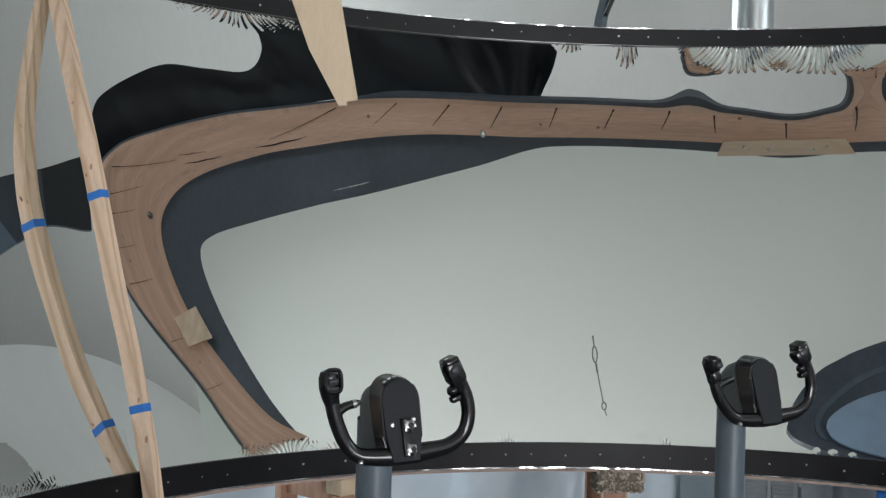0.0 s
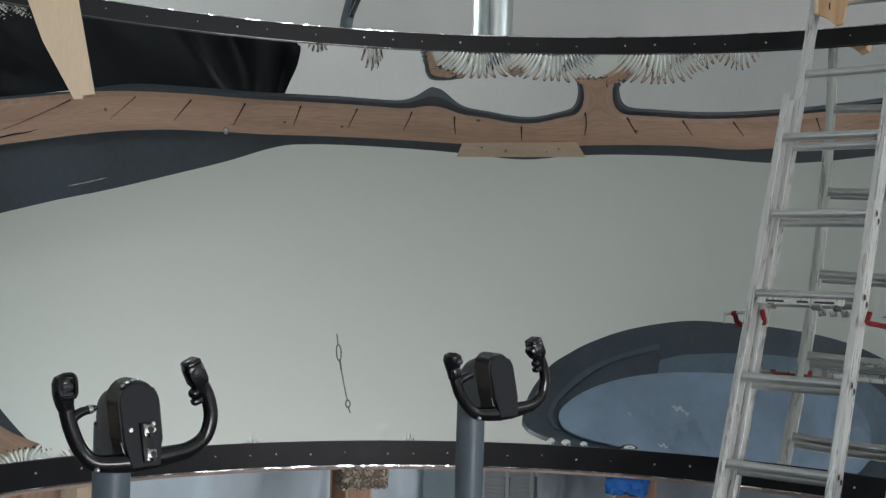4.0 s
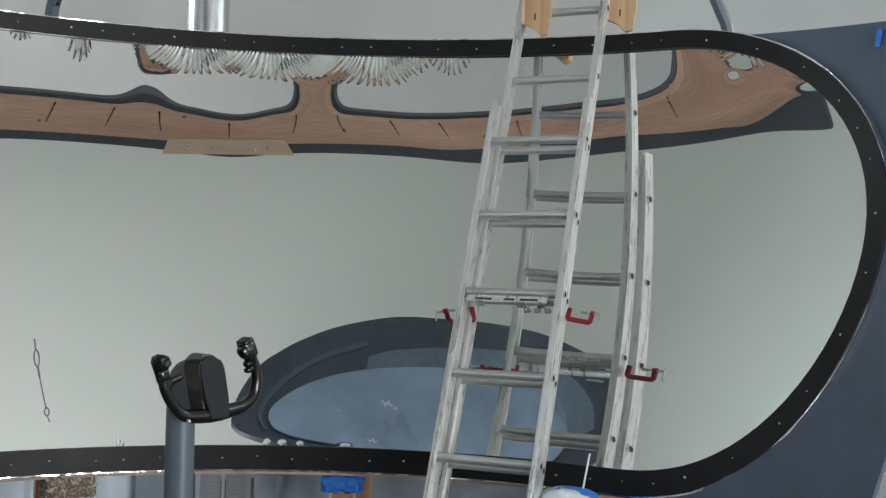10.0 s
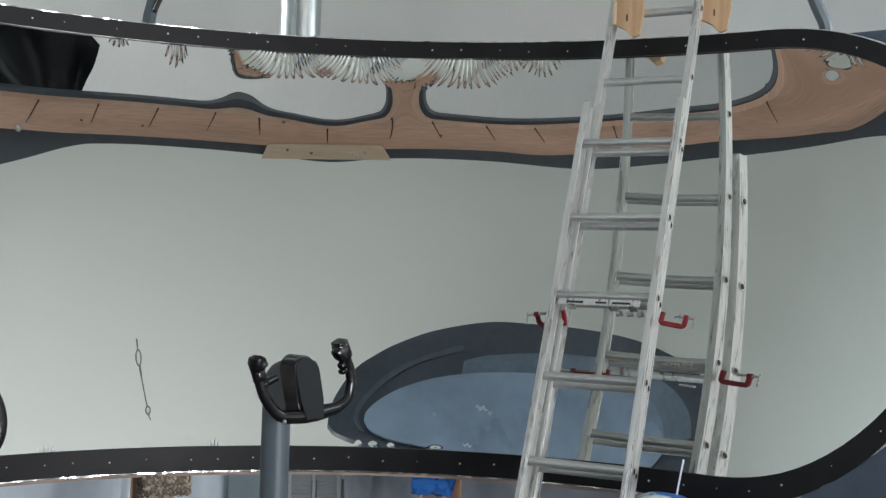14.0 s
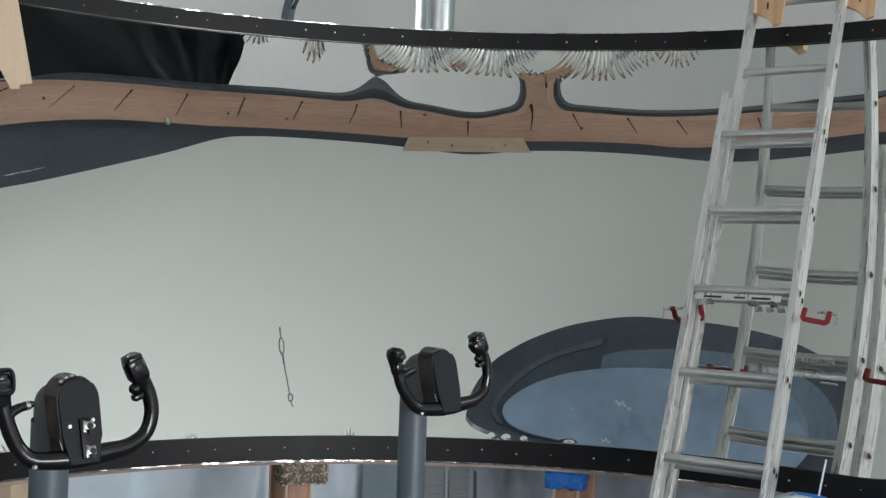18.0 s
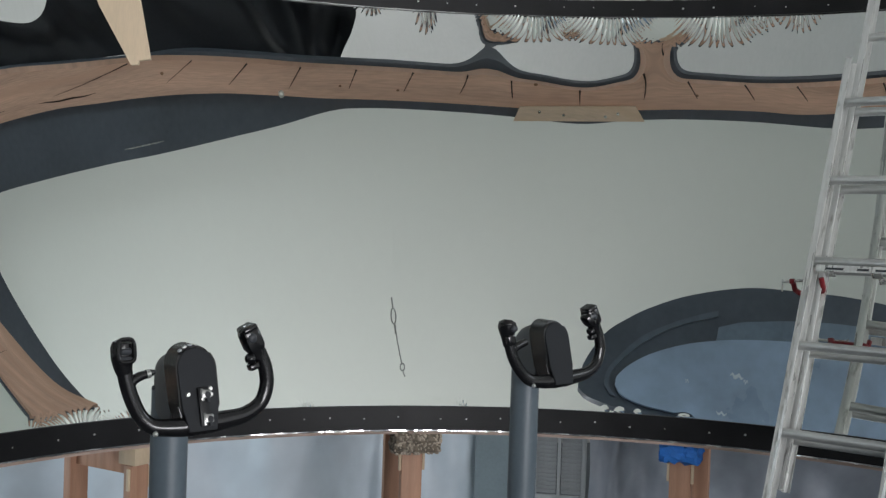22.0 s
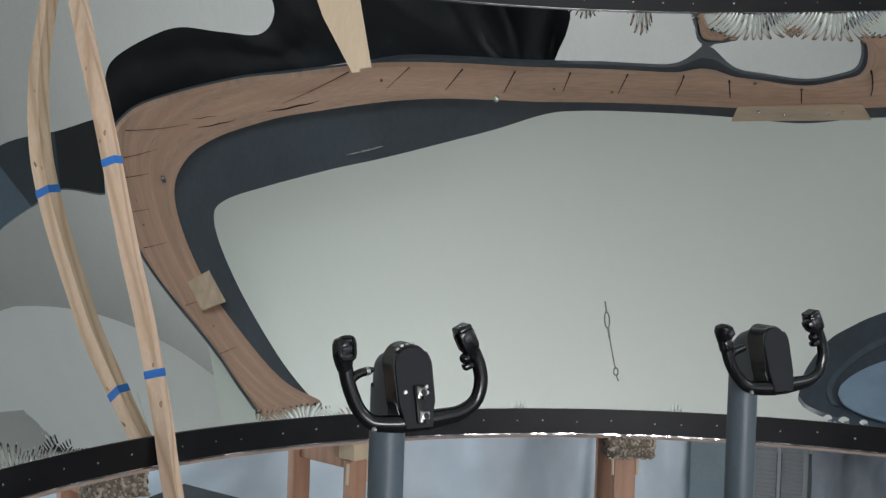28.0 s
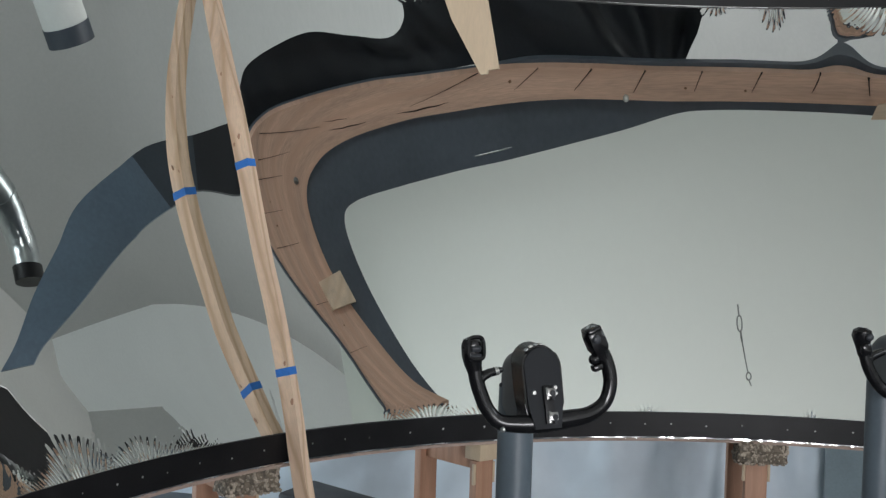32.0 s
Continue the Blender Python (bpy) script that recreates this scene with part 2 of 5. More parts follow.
MIRROR = bpy.data.materials.new("mirror_film")
MIRROR.use_nodes = True
mb = MIRROR.node_tree.nodes["Principled BSDF"]
mb.inputs["Base Color"].default_value = (0.86, 0.88, 0.86, 1)
mb.inputs["Metallic"].default_value, mb.inputs["Roughness"].default_value = 1.0, 0.0


# ---------------------------------------------------------------- helpers
def mesh_of(name, bm, material, smooth=True):
    bmesh.ops.recalc_face_normals(bm, faces=bm.faces)
    me = bpy.data.meshes.new(name)
    bm.to_mesh(me)
    bm.free()
    me.materials.append(material)
    if smooth:
        me.polygons.foreach_set("use_smooth", [True] * len(me.polygons))
        me.set_sharp_from_angle(angle=radians(38))
    return me


def thing(name, label, category, at=(0, 0, 0), group="", kind="", rot=None):
    ob = new(name)
    ob.empty_display_size = 0.05
    ob.matrix_world = Matrix.Translation(at) if rot is None else Matrix.Translation(at) @ rot
    return tagged(ob, label, category, group, kind)


def part(name, bm, material, parent=None, label="", smooth=True, m=None):
    ob = new(name, mesh_of(name, bm, material, smooth))
    if parent is not None:
        ob.parent = parent
    if m is not None:
        ob.matrix_basis = m
    if label:
        tagged(ob, label)
    return ob


def solid(name, bm, material, label, category, group="", kind="", smooth=True, m=None):
    ob = part(name, bm, material, None, "", smooth, m)
    return tagged(ob, label, category, group, kind)


def box(bm, size, m=Matrix(), bevel=0.0):
    r = bmesh.ops.create_cube(bm, size=1.0, matrix=m @ Matrix.Diagonal((*size, 1)))
    if bevel:
        es = list({e for v in r["verts"] for e in v.link_edges})
        bmesh.ops.bevel(bm, geom=es, offset=bevel, segments=2, affect="EDGES", profile=0.5)
    return bm


def boxed(size, m=Matrix(), bevel=0.0):
    return box(bmesh.new(), size, m, bevel)


def cyl(bm, r, a, b, seg=20, r2=None, caps=True):
    a, b = Vector(a), Vector(b)
    d = b - a
    m = Matrix.Translation((a + b) / 2) @ d.to_track_quat("Z", "Y").to_matrix().to_4x4()
    bmesh.ops.create_cone(bm, cap_ends=caps, segments=seg, radius1=r, radius2=r if r2 is None else r2, depth=d.length, matrix=m)
    return bm


def ball(bm, r, at, scale=(1, 1, 1), u=16, v=10):
    bmesh.ops.create_uvsphere(bm, u_segments=u, v_segments=v, radius=r, matrix=Matrix.Translation(at) @ Matrix.Diagonal((*scale, 1)))
    return bm


def spline(points, n):
    """n points along a smooth curve through the control points."""
    p = [Vector(q) for q in points]
    p = [2 * p[0] - p[1]] + p + [2 * p[-1] - p[-2]]
    out = []
    k = len(p) - 3
    for i in range(n):
        t = i / (n - 1) * k
        j = min(int(t), k - 1)
        t -= j
        a, b, c, d = p[j:j + 4]
        out.append(0.5 * ((2 * b) + (c - a) * t + (2 * a - 5 * b + 4 * c - d) * t * t + (3 * b - a - 3 * c + d) * t ** 3))
    return out


def tube(bm, path, radius, seg=12, flat=1.0, up=(0, 0, 1)):
    """A rounded bar along a path; radius may be one number or one for each point."""
    path = [Vector(q) for q in path]
    rings = []
    up = Vector(up)
    for i, q in enumerate(path):
        d = (path[min(i + 1, len(path) - 1)] - path[max(i - 1, 0)]).normalized()
        s = d.cross(up)
        s = s.normalized() if s.length > 1e-4 else Vector((1, 0, 0))
        w = s.cross(d).normalized()
        r = radius[i] if isinstance(radius, (list, tuple)) else radius
        rings.append([bm.verts.new(q + s * math.cos(a) * r * flat + w * math.sin(a) * r) for a in (math.tau * j / seg for j in range(seg))])
    for a, b in zip(rings, rings[1:]):
        for j in range(seg):
            bm.faces.new((a[j], a[(j + 1) % seg], b[(j + 1) % seg], b[j]))
    bm.faces.new(rings[0])
    bm.faces.new(rings[-1])
    return bm


def ribbon(bm, left, right, away, thick):
    """A curved slab between two edges, thickened along away(point)."""
    rows = []
    for a, b in zip(left, right):
        rows.append([bm.verts.new(q) for q in (a, b, b + away(b) * thick, a + away(a) * thick)])
    for a, b in zip(rows, rows[1:]):
        for j in range(4):
            bm.faces.new((a[j], b[j], b[(j + 1) % 4], a[(j + 1) % 4]))
    bm.faces.new(rows[0])
    bm.faces.new(rows[-1])
    # length along the slab and distance across it, for the grain
    uv = bm.loops.layers.uv.new("grain")
    run, along, last = {}, 0.0, None
    for row in rows:
        mid = (row[0].co + row[1].co) / 2
        along += (mid - last).length if last is not None else 0.0
        last = mid
        wide = (row[1].co - row[0].co).length
        for k, v in enumerate(row):
            run[v] = (along, wide if k in (1, 2) else 0.0)
    for f in bm.faces:
        for loop in f.loops:
            loop[uv].uv = run[loop.vert]
    return bm


# ------------------------------------------------------------ mirror shape
CX, CY = 0.80, 2.73
Z0, Z1 = 0.752, 2.538
R0, SLOPE, BEND = 2.265, 0.50, 0.10
U_LEFT, U_RIGHT, END = -104.0, 77.5, 20.5
END_FLAT = 0.030


def shell_r(z):
    z = min(max(z, Z0), Z1) - Z0
    return R0 + SLOPE * z - BEND * z * z


def on_shell(u, z, dr=0.0):
    a = radians(u)
    r = shell_r(z) + dr + END_FLAT * (max(0.0, -64.0 - u) / 16.0) ** 2
    return Vector((CX + r * math.sin(a), CY + r * math.cos(a), z))


def half_open(u):
    """How much of the full height is open at the angle u: (below, above), 0 to 1."""
    over = max(u - (U_RIGHT - END), (U_LEFT + END) - u, 0.0) / END
    over = min(over, 1.0)
    return (1 - over ** 2.4) ** 0.5, (1 - over ** 2.0) ** 0.5


ZM = (Z0 + Z1) / 2


def edge_z(u):
    lo, hi = half_open(u)
    return ZM - (ZM - Z0) * lo, ZM + (Z1 - ZM) * hi


# -------------------------------------------------------------- the room
X0, X1, Y0, Y1, H = -4.7, 5.45, -4.3, 8.1, 4.95


def wall_with_opening(name, horizontal, fixed, a, b, w0, w1, s, h, out, paint=WHITE):
    """A wall 0.2 thick along x (horizontal) or y, with one opening added for a lamp, from w0 to w1, s to h."""
    bm = bmesh.new()
    for p, q, z0, z1 in ((a, w0, 0, H), (w1, b, 0, H), (w0, w1, 0, s), (w0, w1, h, H)):
        c, d = (p + q) / 2, q - p
        if horizontal:
            box(bm, (d, 0.2, z1 - z0), pose(c, fixed + out * 0.1, (z0 + z1) / 2))
        else:
            box(bm, (0.2, d, z1 - z0), pose(fixed + out * 0.1, c, (z0 + z1) / 2))
    return solid(name, bm, paint, "white painted wall with a wide opening added for a lamp", "wall", kind="structure", smooth=False)


solid("floor", boxed((X1 - X0 + 0.4, Y1 - Y0 + 0.4, 0.1), pose((X0 + X1) / 2, (Y0 + Y1) / 2, -0.05)), FLOOR, "dark grey painted workshop floor", "floor", kind="structure", smooth=False)
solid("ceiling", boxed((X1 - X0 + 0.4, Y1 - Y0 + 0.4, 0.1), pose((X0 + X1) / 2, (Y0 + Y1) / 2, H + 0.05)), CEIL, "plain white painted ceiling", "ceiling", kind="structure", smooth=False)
wall_with_opening("wall_north", True, Y1, X0 - 0.2, X1 + 0.2, -2.7, -0.5, 3.3, 4.3, 1, NORTH_DIM_WHITE)
wall_with_opening("wall_south", True, Y0, X0 - 0.2, X1 + 0.2, 1.3, 5.2, 0.6, 2.3, -1)
wall_with_opening("wall_west", False, X0, 2.4, Y1, 3.4, 6.0, 0.35, 1.55, -1)
wall_with_opening("wall_southwest", False, X0, Y0, 2.4, -1.2, 2.0, 3.2, 4.3, -1)
wall_with_opening("wall_east", False, X1, Y0, Y1, 1.2, 4.6, 2.4, 3.8, 1, EAST_LIT_WHITE)


# ---------------------------------------------------- curved film mirror
def mirror_mesh():
    cols, rows = 4200, 140
    tail = END * (1 - np.cos(np.linspace(0, math.pi / 2, 160)))
    mid = np.linspace(U_LEFT + END, U_RIGHT - END, cols - 320)
    u = np.concatenate([(U_LEFT + tail)[:-1], mid, (U_RIGHT - tail[::-1])[1:]])
    over = np.clip(np.maximum(u - (U_RIGHT - END), (U_LEFT + END) - u) / END, 0, 1)
    lo = ZM - (ZM - Z0) * np.sqrt(1 - over ** 2.4)
    hi = ZM + (Z1 - ZM) * np.sqrt(1 - over ** 2.0)
    w = np.linspace(0, 1, rows)
    w = 0.5 - 0.5 * np.cos(math.pi * w) * (0.55 + 0.45 * np.abs(np.cos(math.pi * w)))
    z = lo[:, None] + (hi - lo)[:, None] * w[None, :]
    r = R0 + SLOPE * (z - Z0) - BEND * (z - Z0) ** 2
    uu = np.repeat(u[:, None], rows, 1)
    a = np.radians(uu)
    r = r + END_FLAT * (np.clip(-64.0 - uu, 0, None) / 16.0) ** 2
    # the far end leans back towards its foot
    r = r - 0.17 * np.clip((-54.0 - uu) / 12.0, 0, 1) * np.clip(1.03 - z, 0, None) ** 2
    for du, dz, wu, wz, deep in DIMPLES:
        r = r + deep * np.exp(-((uu - du) / wu) ** 2 - ((z - dz) / wz) ** 2)
    # the film flattens towards the upper edge, unevenly along it
    pinch, reach = np.zeros_like(uu), np.full_like(uu, CURL_H)
    for centre, width, gain, more in PINCHES:
        bell = np.exp(-np.abs((uu - centre) / width) ** 2.4)
        pinch, reach = pinch + gain * bell, reach + more * bell
    top = np.clip((z - (Z1 - reach)) / reach, 0, 1)
    r = r + CURL * top ** 3 * (0.12 + 0.03 * np.sin(a * 23.0 + 1.0) + pinch) * (0.15 + 0.85 / (1 + np.exp(-(uu + 13.0) / 3.0)))
    # a sharper roll along the last hand's width of the upper edge
    roll = np.clip((z - (Z1 - EDGE_H)) / EDGE_H, 0, 1)
    r = r + EDGE * roll ** 2 * (1 + 0.22 * np.sin(uu * 0.9 + 0.6) + 0.12 * np.sin(uu * 2.3)) / (1 + np.exp(-(uu - 6.6) / 0.3)) / (1 + np.exp((uu - 32.5) / 0.9))
    # puckers where the film is drawn over the edge
    above, below = np.clip(hi[:, None] - z, 0, None), np.clip(z - lo[:, None], 0, None)
    pucker = np.zeros_like(r)
    for centre, width, reach, size, side in PUCKERS:
        mask = np.exp(-((uu - centre) / width) ** 2)
        d = above if side > 0 else below
        fan = (uu - centre) * (1 - 0.6 * np.clip(d / reach, 0, 1))
        pucker += size * mask * np.clip(1 - d / reach, 0, 1) ** (0.8 if side > 0 else 1.3) * 0.55 * np.sin(fan * 16.0 + 1.6 * np.sin(fan * 3.3))
    r = r + pucker
    p = np.stack([CX + r * np.sin(a), CY + r * np.cos(a), z], -1)
    n = len(u)
    verts = p.reshape(-1, 3)
    i = np.arange(n - 1)[:, None] * rows + np.arange(rows - 1)[None, :]
    quads = np.stack([i, i + 1, i + rows + 1, i + rows], -1).reshape(-1, 4)
    me = bpy.data.meshes.new("mirror_film")
    me.from_pydata(verts.tolist(), [], quads.tolist())
    me.polygons.foreach_set("use_smooth", [True] * len(me.polygons))
    me.materials.append(MIRROR)
    return me


# small dents in the film: angle, height, width, height of the dent, depth
DIMPLES = ((19.6, 0.764, 0.22, 0.007, 0.0005), (21.2, 0.763, 0.30, 0.007, 0.0006), (23.1, 0.761, 0.26, 0.006, 0.0006), (28.0, 0.759, 0.45, 0.006, 0.0007), (63.4, 2.415, 0.9, 0.036, 0.0016), (69.5, 2.34, 1.1, 0.03, 0.0006), (-2.75, 1.42, 0.12, 0.09, 0.00016), (1.5, 0.80, 0.8, 0.02, 0.0006))
CURL, CURL_H = -0.0045, 0.27
# angle along the mirror, width, strength and added reach of the places where the film is drawn in
PINCHES = ((6.9, 3.3, 0.47, 0.13), (22.9, 2.5, 0.85, 0.15), (-3.0, 1.2, 0.22, 0.0), (64.0, 5.5, 0.80, 0.10))
# roll of the upper edge: depth and height
EDGE, EDGE_H = -0.0027, 0.145
# angle along the mirror, width, reach, depth, upper (+1) or lower (-1) edge
PUCKERS = ((11.3, 2.3, 0.12, 0.0046, 1), (18.4, 2.8, 0.13, 0.0046, 1), (28.6, 2.8, 0.15, 0.0026, 1), (35.8, 1.3, 0.10, 0.0016, 1), (0.8, 0.9, 0.12, 0.0018, 1), (-4.5, 0.7, 0.05, 0.0012, 1), (32.5, 1.2, 0.07, 0.0012, 1),
           (-37.0, 6.0, 0.08, 0.0015, 1), (64.0, 2.5, 0.05, 0.0012, 1), (-37.0, 3.2, 0.05, 0.0012, -1), (-31.0, 3.0, 0.05, 0.0012, -1), (-70.0, 5.0, 0.09, 0.0013, -1), (-77.0, 2.5, 0.12, 0.0022, -1),
           (-13.0, 1.0, 0.04, 0.0022, -1), (4.0, 0.6, 0.045, 0.0018, -1), (64.0, 1.2, 0.05, 0.0018, -1))
mirror = thing("curved_mirror", "large concave silver film mirror in a black frame", "mirror")
film = new("mirror_film", mirror_mesh())
film.parent = mirror
backing = bmesh.new()
grid = []
for i in range(61):
    u = U_LEFT + 3 + (U_RIGHT - U_LEFT - 6) * i / 60
    z0, z1 = edge_z(u)
    grid.append([backing.verts.new(on_shell(u, z0 + 0.02 + (z1 - z0 - 0.04) * j / 12, 0.10)) for j in range(13)])
for a, b in zip(grid, grid[1:]):
    for j in range(12):
        backing.faces.new((a[j], a[j + 1], b[j + 1], b[j]))
part("mirror_backing", backing, SLATE, mirror)


def rim_path(n_side=150, n_end=40):
    """The mirror's edge as (u, z, du, dz): place and outward direction, all the way round."""
    pts = []
    for i in range(n_side):
        u = (U_LEFT + END) + (U_RIGHT - END - U_LEFT - END) * i / n_side
        pts.append((u, Z0))
    for i in range(n_end):
        t = math.pi * i / n_end
        o = math.sin(t) ** 1.0
        u = U_RIGHT - END + END * o
        lo, hi = half_open(u)
        pts.append((u, ZM - (ZM - Z0) * lo if t < math.pi / 2 else ZM + (Z1 - ZM) * hi))
    for i in range(n_side):
        u = (U_RIGHT - END) - (U_RIGHT - END - U_LEFT - END) * i / n_side
        pts.append((u, Z1))
    for i in range(n_end):
        t = math.pi * i / n_end
        u = U_LEFT + END - END * math.sin(t)
        lo, hi = half_open(u)
        pts.append((u, ZM + (Z1 - ZM) * hi if t < math.pi / 2 else ZM - (ZM - Z0) * lo))
    return pts


ARC = radians(1.0) * 2.5


def band_scale(z):
    """The band is wider along the bottom than up the end and along the top."""
    return 1 - 0.25 * min(1.0, max(0.0, (z - 0.80) / 0.5))


def rim_ring(bm, inset, width, front, back, n_side=150, crumple=0.0):
    """A flat band round the mirror's edge, from inset to inset + width outwards, from front to back in depth."""
    pts = rim_path(n_side)
    toss = random.Random(11)
    n = len(pts)
    rows = []
    for i, (u, z) in enumerate(pts):
        (ua_, za), (ub, zb) = pts[i - 1], pts[(i + 1) % n]
        t = Vector(((ub - ua_) * ARC, zb - za)).normalized()
        out = Vector((t.y, -t.x))
        ring = []
        wide = band_scale(z)
        for k, dr in ((inset, front), (inset + width, front), (inset + width, back), (inset, back)):
            k = k * wide if k > 0 else k
            if crumple and k > inset * wide + 1e-4:
                k += toss.uniform(-0.6, 1.0) * crumple
            dr += toss.uniform(-1, 1) * crumple * 0.6
            q = on_shell(u + out.x * k / ARC, min(max(z, Z0), Z1), dr)
            q.z = z + out.y * k
            ring.append(bm.verts.new(q))
        rows.append(ring)
    for i in range(n):
        a, b = rows[i], rows[(i + 1) % n]
        for j in range(4):
            bm.faces.new((a[j], b[j], b[(j + 1) % 4], a[(j + 1) % 4]))
    return bm


part("frame_band", rim_ring(bmesh.new(), -0.004, 0.101, -0.016, 0.03), BLACK, mirror, "black band screwed round the mirror's edge")
part("film_margin", rim_ring(bmesh.new(), 0.0965, 0.007, -0.008, 0.02, 300, 0.0032), FOIL, mirror, "crumpled silver film showing past the band")
screw_bm = bmesh.new()
ball(screw_bm, 0.0045, (0, 0, 0), (1, 0.5, 1), 8, 6)
screw_mesh = mesh_of("screw", screw_bm, STEEL)
rng = random.Random(4)
pts = rim_path(150, 40)
step, travelled, last, gap = 0.142, 0.0, None, 0.0
for i, (u, z) in enumerate(pts):
    if last is not None:
        travelled += math.hypot((u - last[0]) * ARC, z - last[1])
    last = (u, z)
    if travelled >= step + gap and -84 < u:
        travelled, gap = 0.0, rng.choice((-0.05, -0.02, 0.0, 0.01, 0.03))
        (ua_, za), (ub, zb) = pts[i - 1], pts[(i + 1) % len(pts)]
        t = Vector(((ub - ua_) * ARC, zb - za)).normalized()
        k = 0.045 * band_scale(z) + rng.uniform(-0.006, 0.006)
        q = on_shell(u + t.y * k / ARC, z, -0.019)
        q.z = z - t.x * k
        s = new("screw", screw_mesh)
        s.parent = mirror
        s.location = q
        s.rotation_euler = (0, 0, -radians(u))
        s.scale = [rng.choice((0.55, 0.75, 0.9, 1.1))] * 3

# plywood ledge that carries the frame
ledge = thing("plywood_ledge", "raw plywood ledge under the mirror frame", "ledge", kind="structure")
ua = [-100 + 176 * i / 140 for i in range(141)]
bm = ribbon(bmesh.new(), [on_shell(u, Z0, -0.006).xy.to_3d() + Vector((0, 0, 0.646)) for u in ua], [on_shell(u, Z0, 0.32).xy.to_3d() + Vector((0, 0, 0.646)) for u in ua], lambda q: Vector((0, 0, 1)), -0.011)
part("ledge_board", bm, PLY_EDGE, ledge)

# blue side panel round the mirror's end
panel = thing("side_panel", "blue-grey painted plywood panel round the mirror's rounded end", "panel", kind="structure")
ua = [58.0 + 26.0 * i / 60 for i in range(61)]


def out_dir(q):
    return (q - Vector((CX, CY, q.z))).normalized()


def panel_grid(bm, z_of, rows=14, dr=0.022):
    grid = []
    for u in ua:
        z0, z1 = z_of(u)
        grid.append([bm.verts.new(on_shell(u, z0 + (z1 - z0) * j / rows, dr)) for j in range(rows + 1)])
    for a, b in zip(grid, grid[1:]):
        for j in range(rows):
            bm.faces.new((a[j], a[j + 1], b[j + 1], b[j]))
    r = bmesh.ops.extrude_face_region(bm, geom=bm.faces[:])
    for v in [g for g in r["geom"] if isinstance(g, bmesh.types.BMVert)]:
        v.co += out_dir(v.co) * 0.02
    return bm


def low_span(u):
    return 0.16, (edge_z(u)[0] - 0.03 if u < U_RIGHT - 0.2 else ZM)


def high_span(u):
    return (edge_z(u)[1] + 0.03 if u < U_RIGHT - 0.2 else ZM), 2.575 - 0.0012 * (u - 60)


for name, span in (("lower_panel", low_span), ("upper_panel", high_span)):
    part(name, panel_grid(bmesh.new(), span), BLUE, panel)
bm = boxed((0.022, 0.004, 0.07), Matrix.Translation(on_shell(75.5, 2.49, 0.012)) @ pose(0, 0, 0, 0, 8, -75.5))
solid("tape_strip", bm, TAPE, "strip of blue masking tape on the side panel", "tape")

# ------------------------------------ screen assembly above the cockpit
EX, EY, EZ = 1.115, 4.025, 2.751


def around(az, el, rho):
    """A place by its bearing from the cockpit's rear axis, its rise and its distance from the screen's centre."""
    a, e = radians(az), radians(el)
    b, r = Vector((-0.281, -0.960, 0)), Vector((0.960, -0.281, 0))
    return Vector((EX, EY, EZ)) + rho * (math.cos(e) * (math.cos(a) * b + math.sin(a) * r) + Vector((0, 0, math.sin(e))))


def away(q):
    return (q - Vector((EX, EY, EZ))).normalized()


def curve(points, rho, n):
    return [around(p.x, p.y, rho) for p in spline([(a, e, 0) for a, e in points], n)]


SCREEN_EDGE = ((87.0, 10.0), (92.4, 13.9), (97.2, 18.2), (104.9, 26.8), (108.4, 33.6), (104.4, 36.5), (91.4, 38.7), (77.1, 40.0), (64.2, 40.4), (52.5, 40.6), (42.3, 40.7), (34.1, 41.0), (29.3, 40.7),
               (18.8, 39.5), (9.5, 38.6), (3.7, 38.3), (-2.4, 39.0), (-15.0, 40.4), (-27.9, 42.0), (-41.6, 45.0), (-52.2, 47.3), (-70.9, 50.7), (-85.6, 52.8), (-102.7, 53.6))
RIM_IN = ((87.0, 10.6), (95.6, 12.9), (104.1, 18.3), (114.3, 26.4), (119.2, 35.2), (115.0, 40.5), (104.4, 44.0), (88.7, 46.0), (74.4, 46.3), (61.7, 45.9), (50.7, 44.9), (41.2, 43.5), (32.9, 42.2),
          (18.7, 40.4), (9.5, 39.6), (3.7, 39.6), (-2.3, 40.0), (-14.7, 41.5), (-23.3, 42.7), (-40.8, 46.8), (-51.4, 49.2), (-70.0, 52.4), (-80.0, 54.0), (-91.8, 58.0))
RIM_OUT = ((101.4, 6.0), (107.6, 11.5), (114.3, 17.1), (131.2, 27.7), (136.2, 39.0), (130.0, 44.5), (115.0, 48.0), (97.0, 49.9), (81.0, 50.0), (65.0, 49.4), (54.9, 48.4), (44.9, 46.9), (34.0, 45.0),
           (18.2, 42.7), (9.4, 41.7), (3.6, 41.2), (-2.5, 42.3), (-15.0, 43.5), (-26.2, 45.7), (-39.3, 48.9), (-49.6, 51.4), (-60.5, 55.1), (-70.0, 60.0), (-80.0, 64.0))
RHO, N = 1.30, 220

screen = thing("projection_screen", "white domed projection screen with bent wooden rim over cockpit", "projection screen")
# white dome, from its hem up to the rim
top_edge = spline([((a[0] + b[0]) / 2, (a[1] + b[1]) / 2, 0) for a, b in zip(SCREEN_EDGE, RIM_IN)] + [(-112, 50, 0), (-122, 42, 0), (-145, 36, 0)], 110)
bm = bmesh.new()
grid = []
for p in top_edge:
    low = min(2.0 + 12.0 * min(1.0, max(0.0, (-67.0 - p.x) / 9.0)), p.y - 3)
    grid.append([bm.verts.new(around(p.x * (1 - 0.02 * (1 - j / 20)), low + (p.y - low) * j / 20, 1.60 - 0.20 * (j / 20) ** 2)) for j in range(21)])
for a, b in zip(grid, grid[1:]):
    for j in range(20):
        bm.faces.new((a[j], a[j + 1], b[j + 1], b[j]))
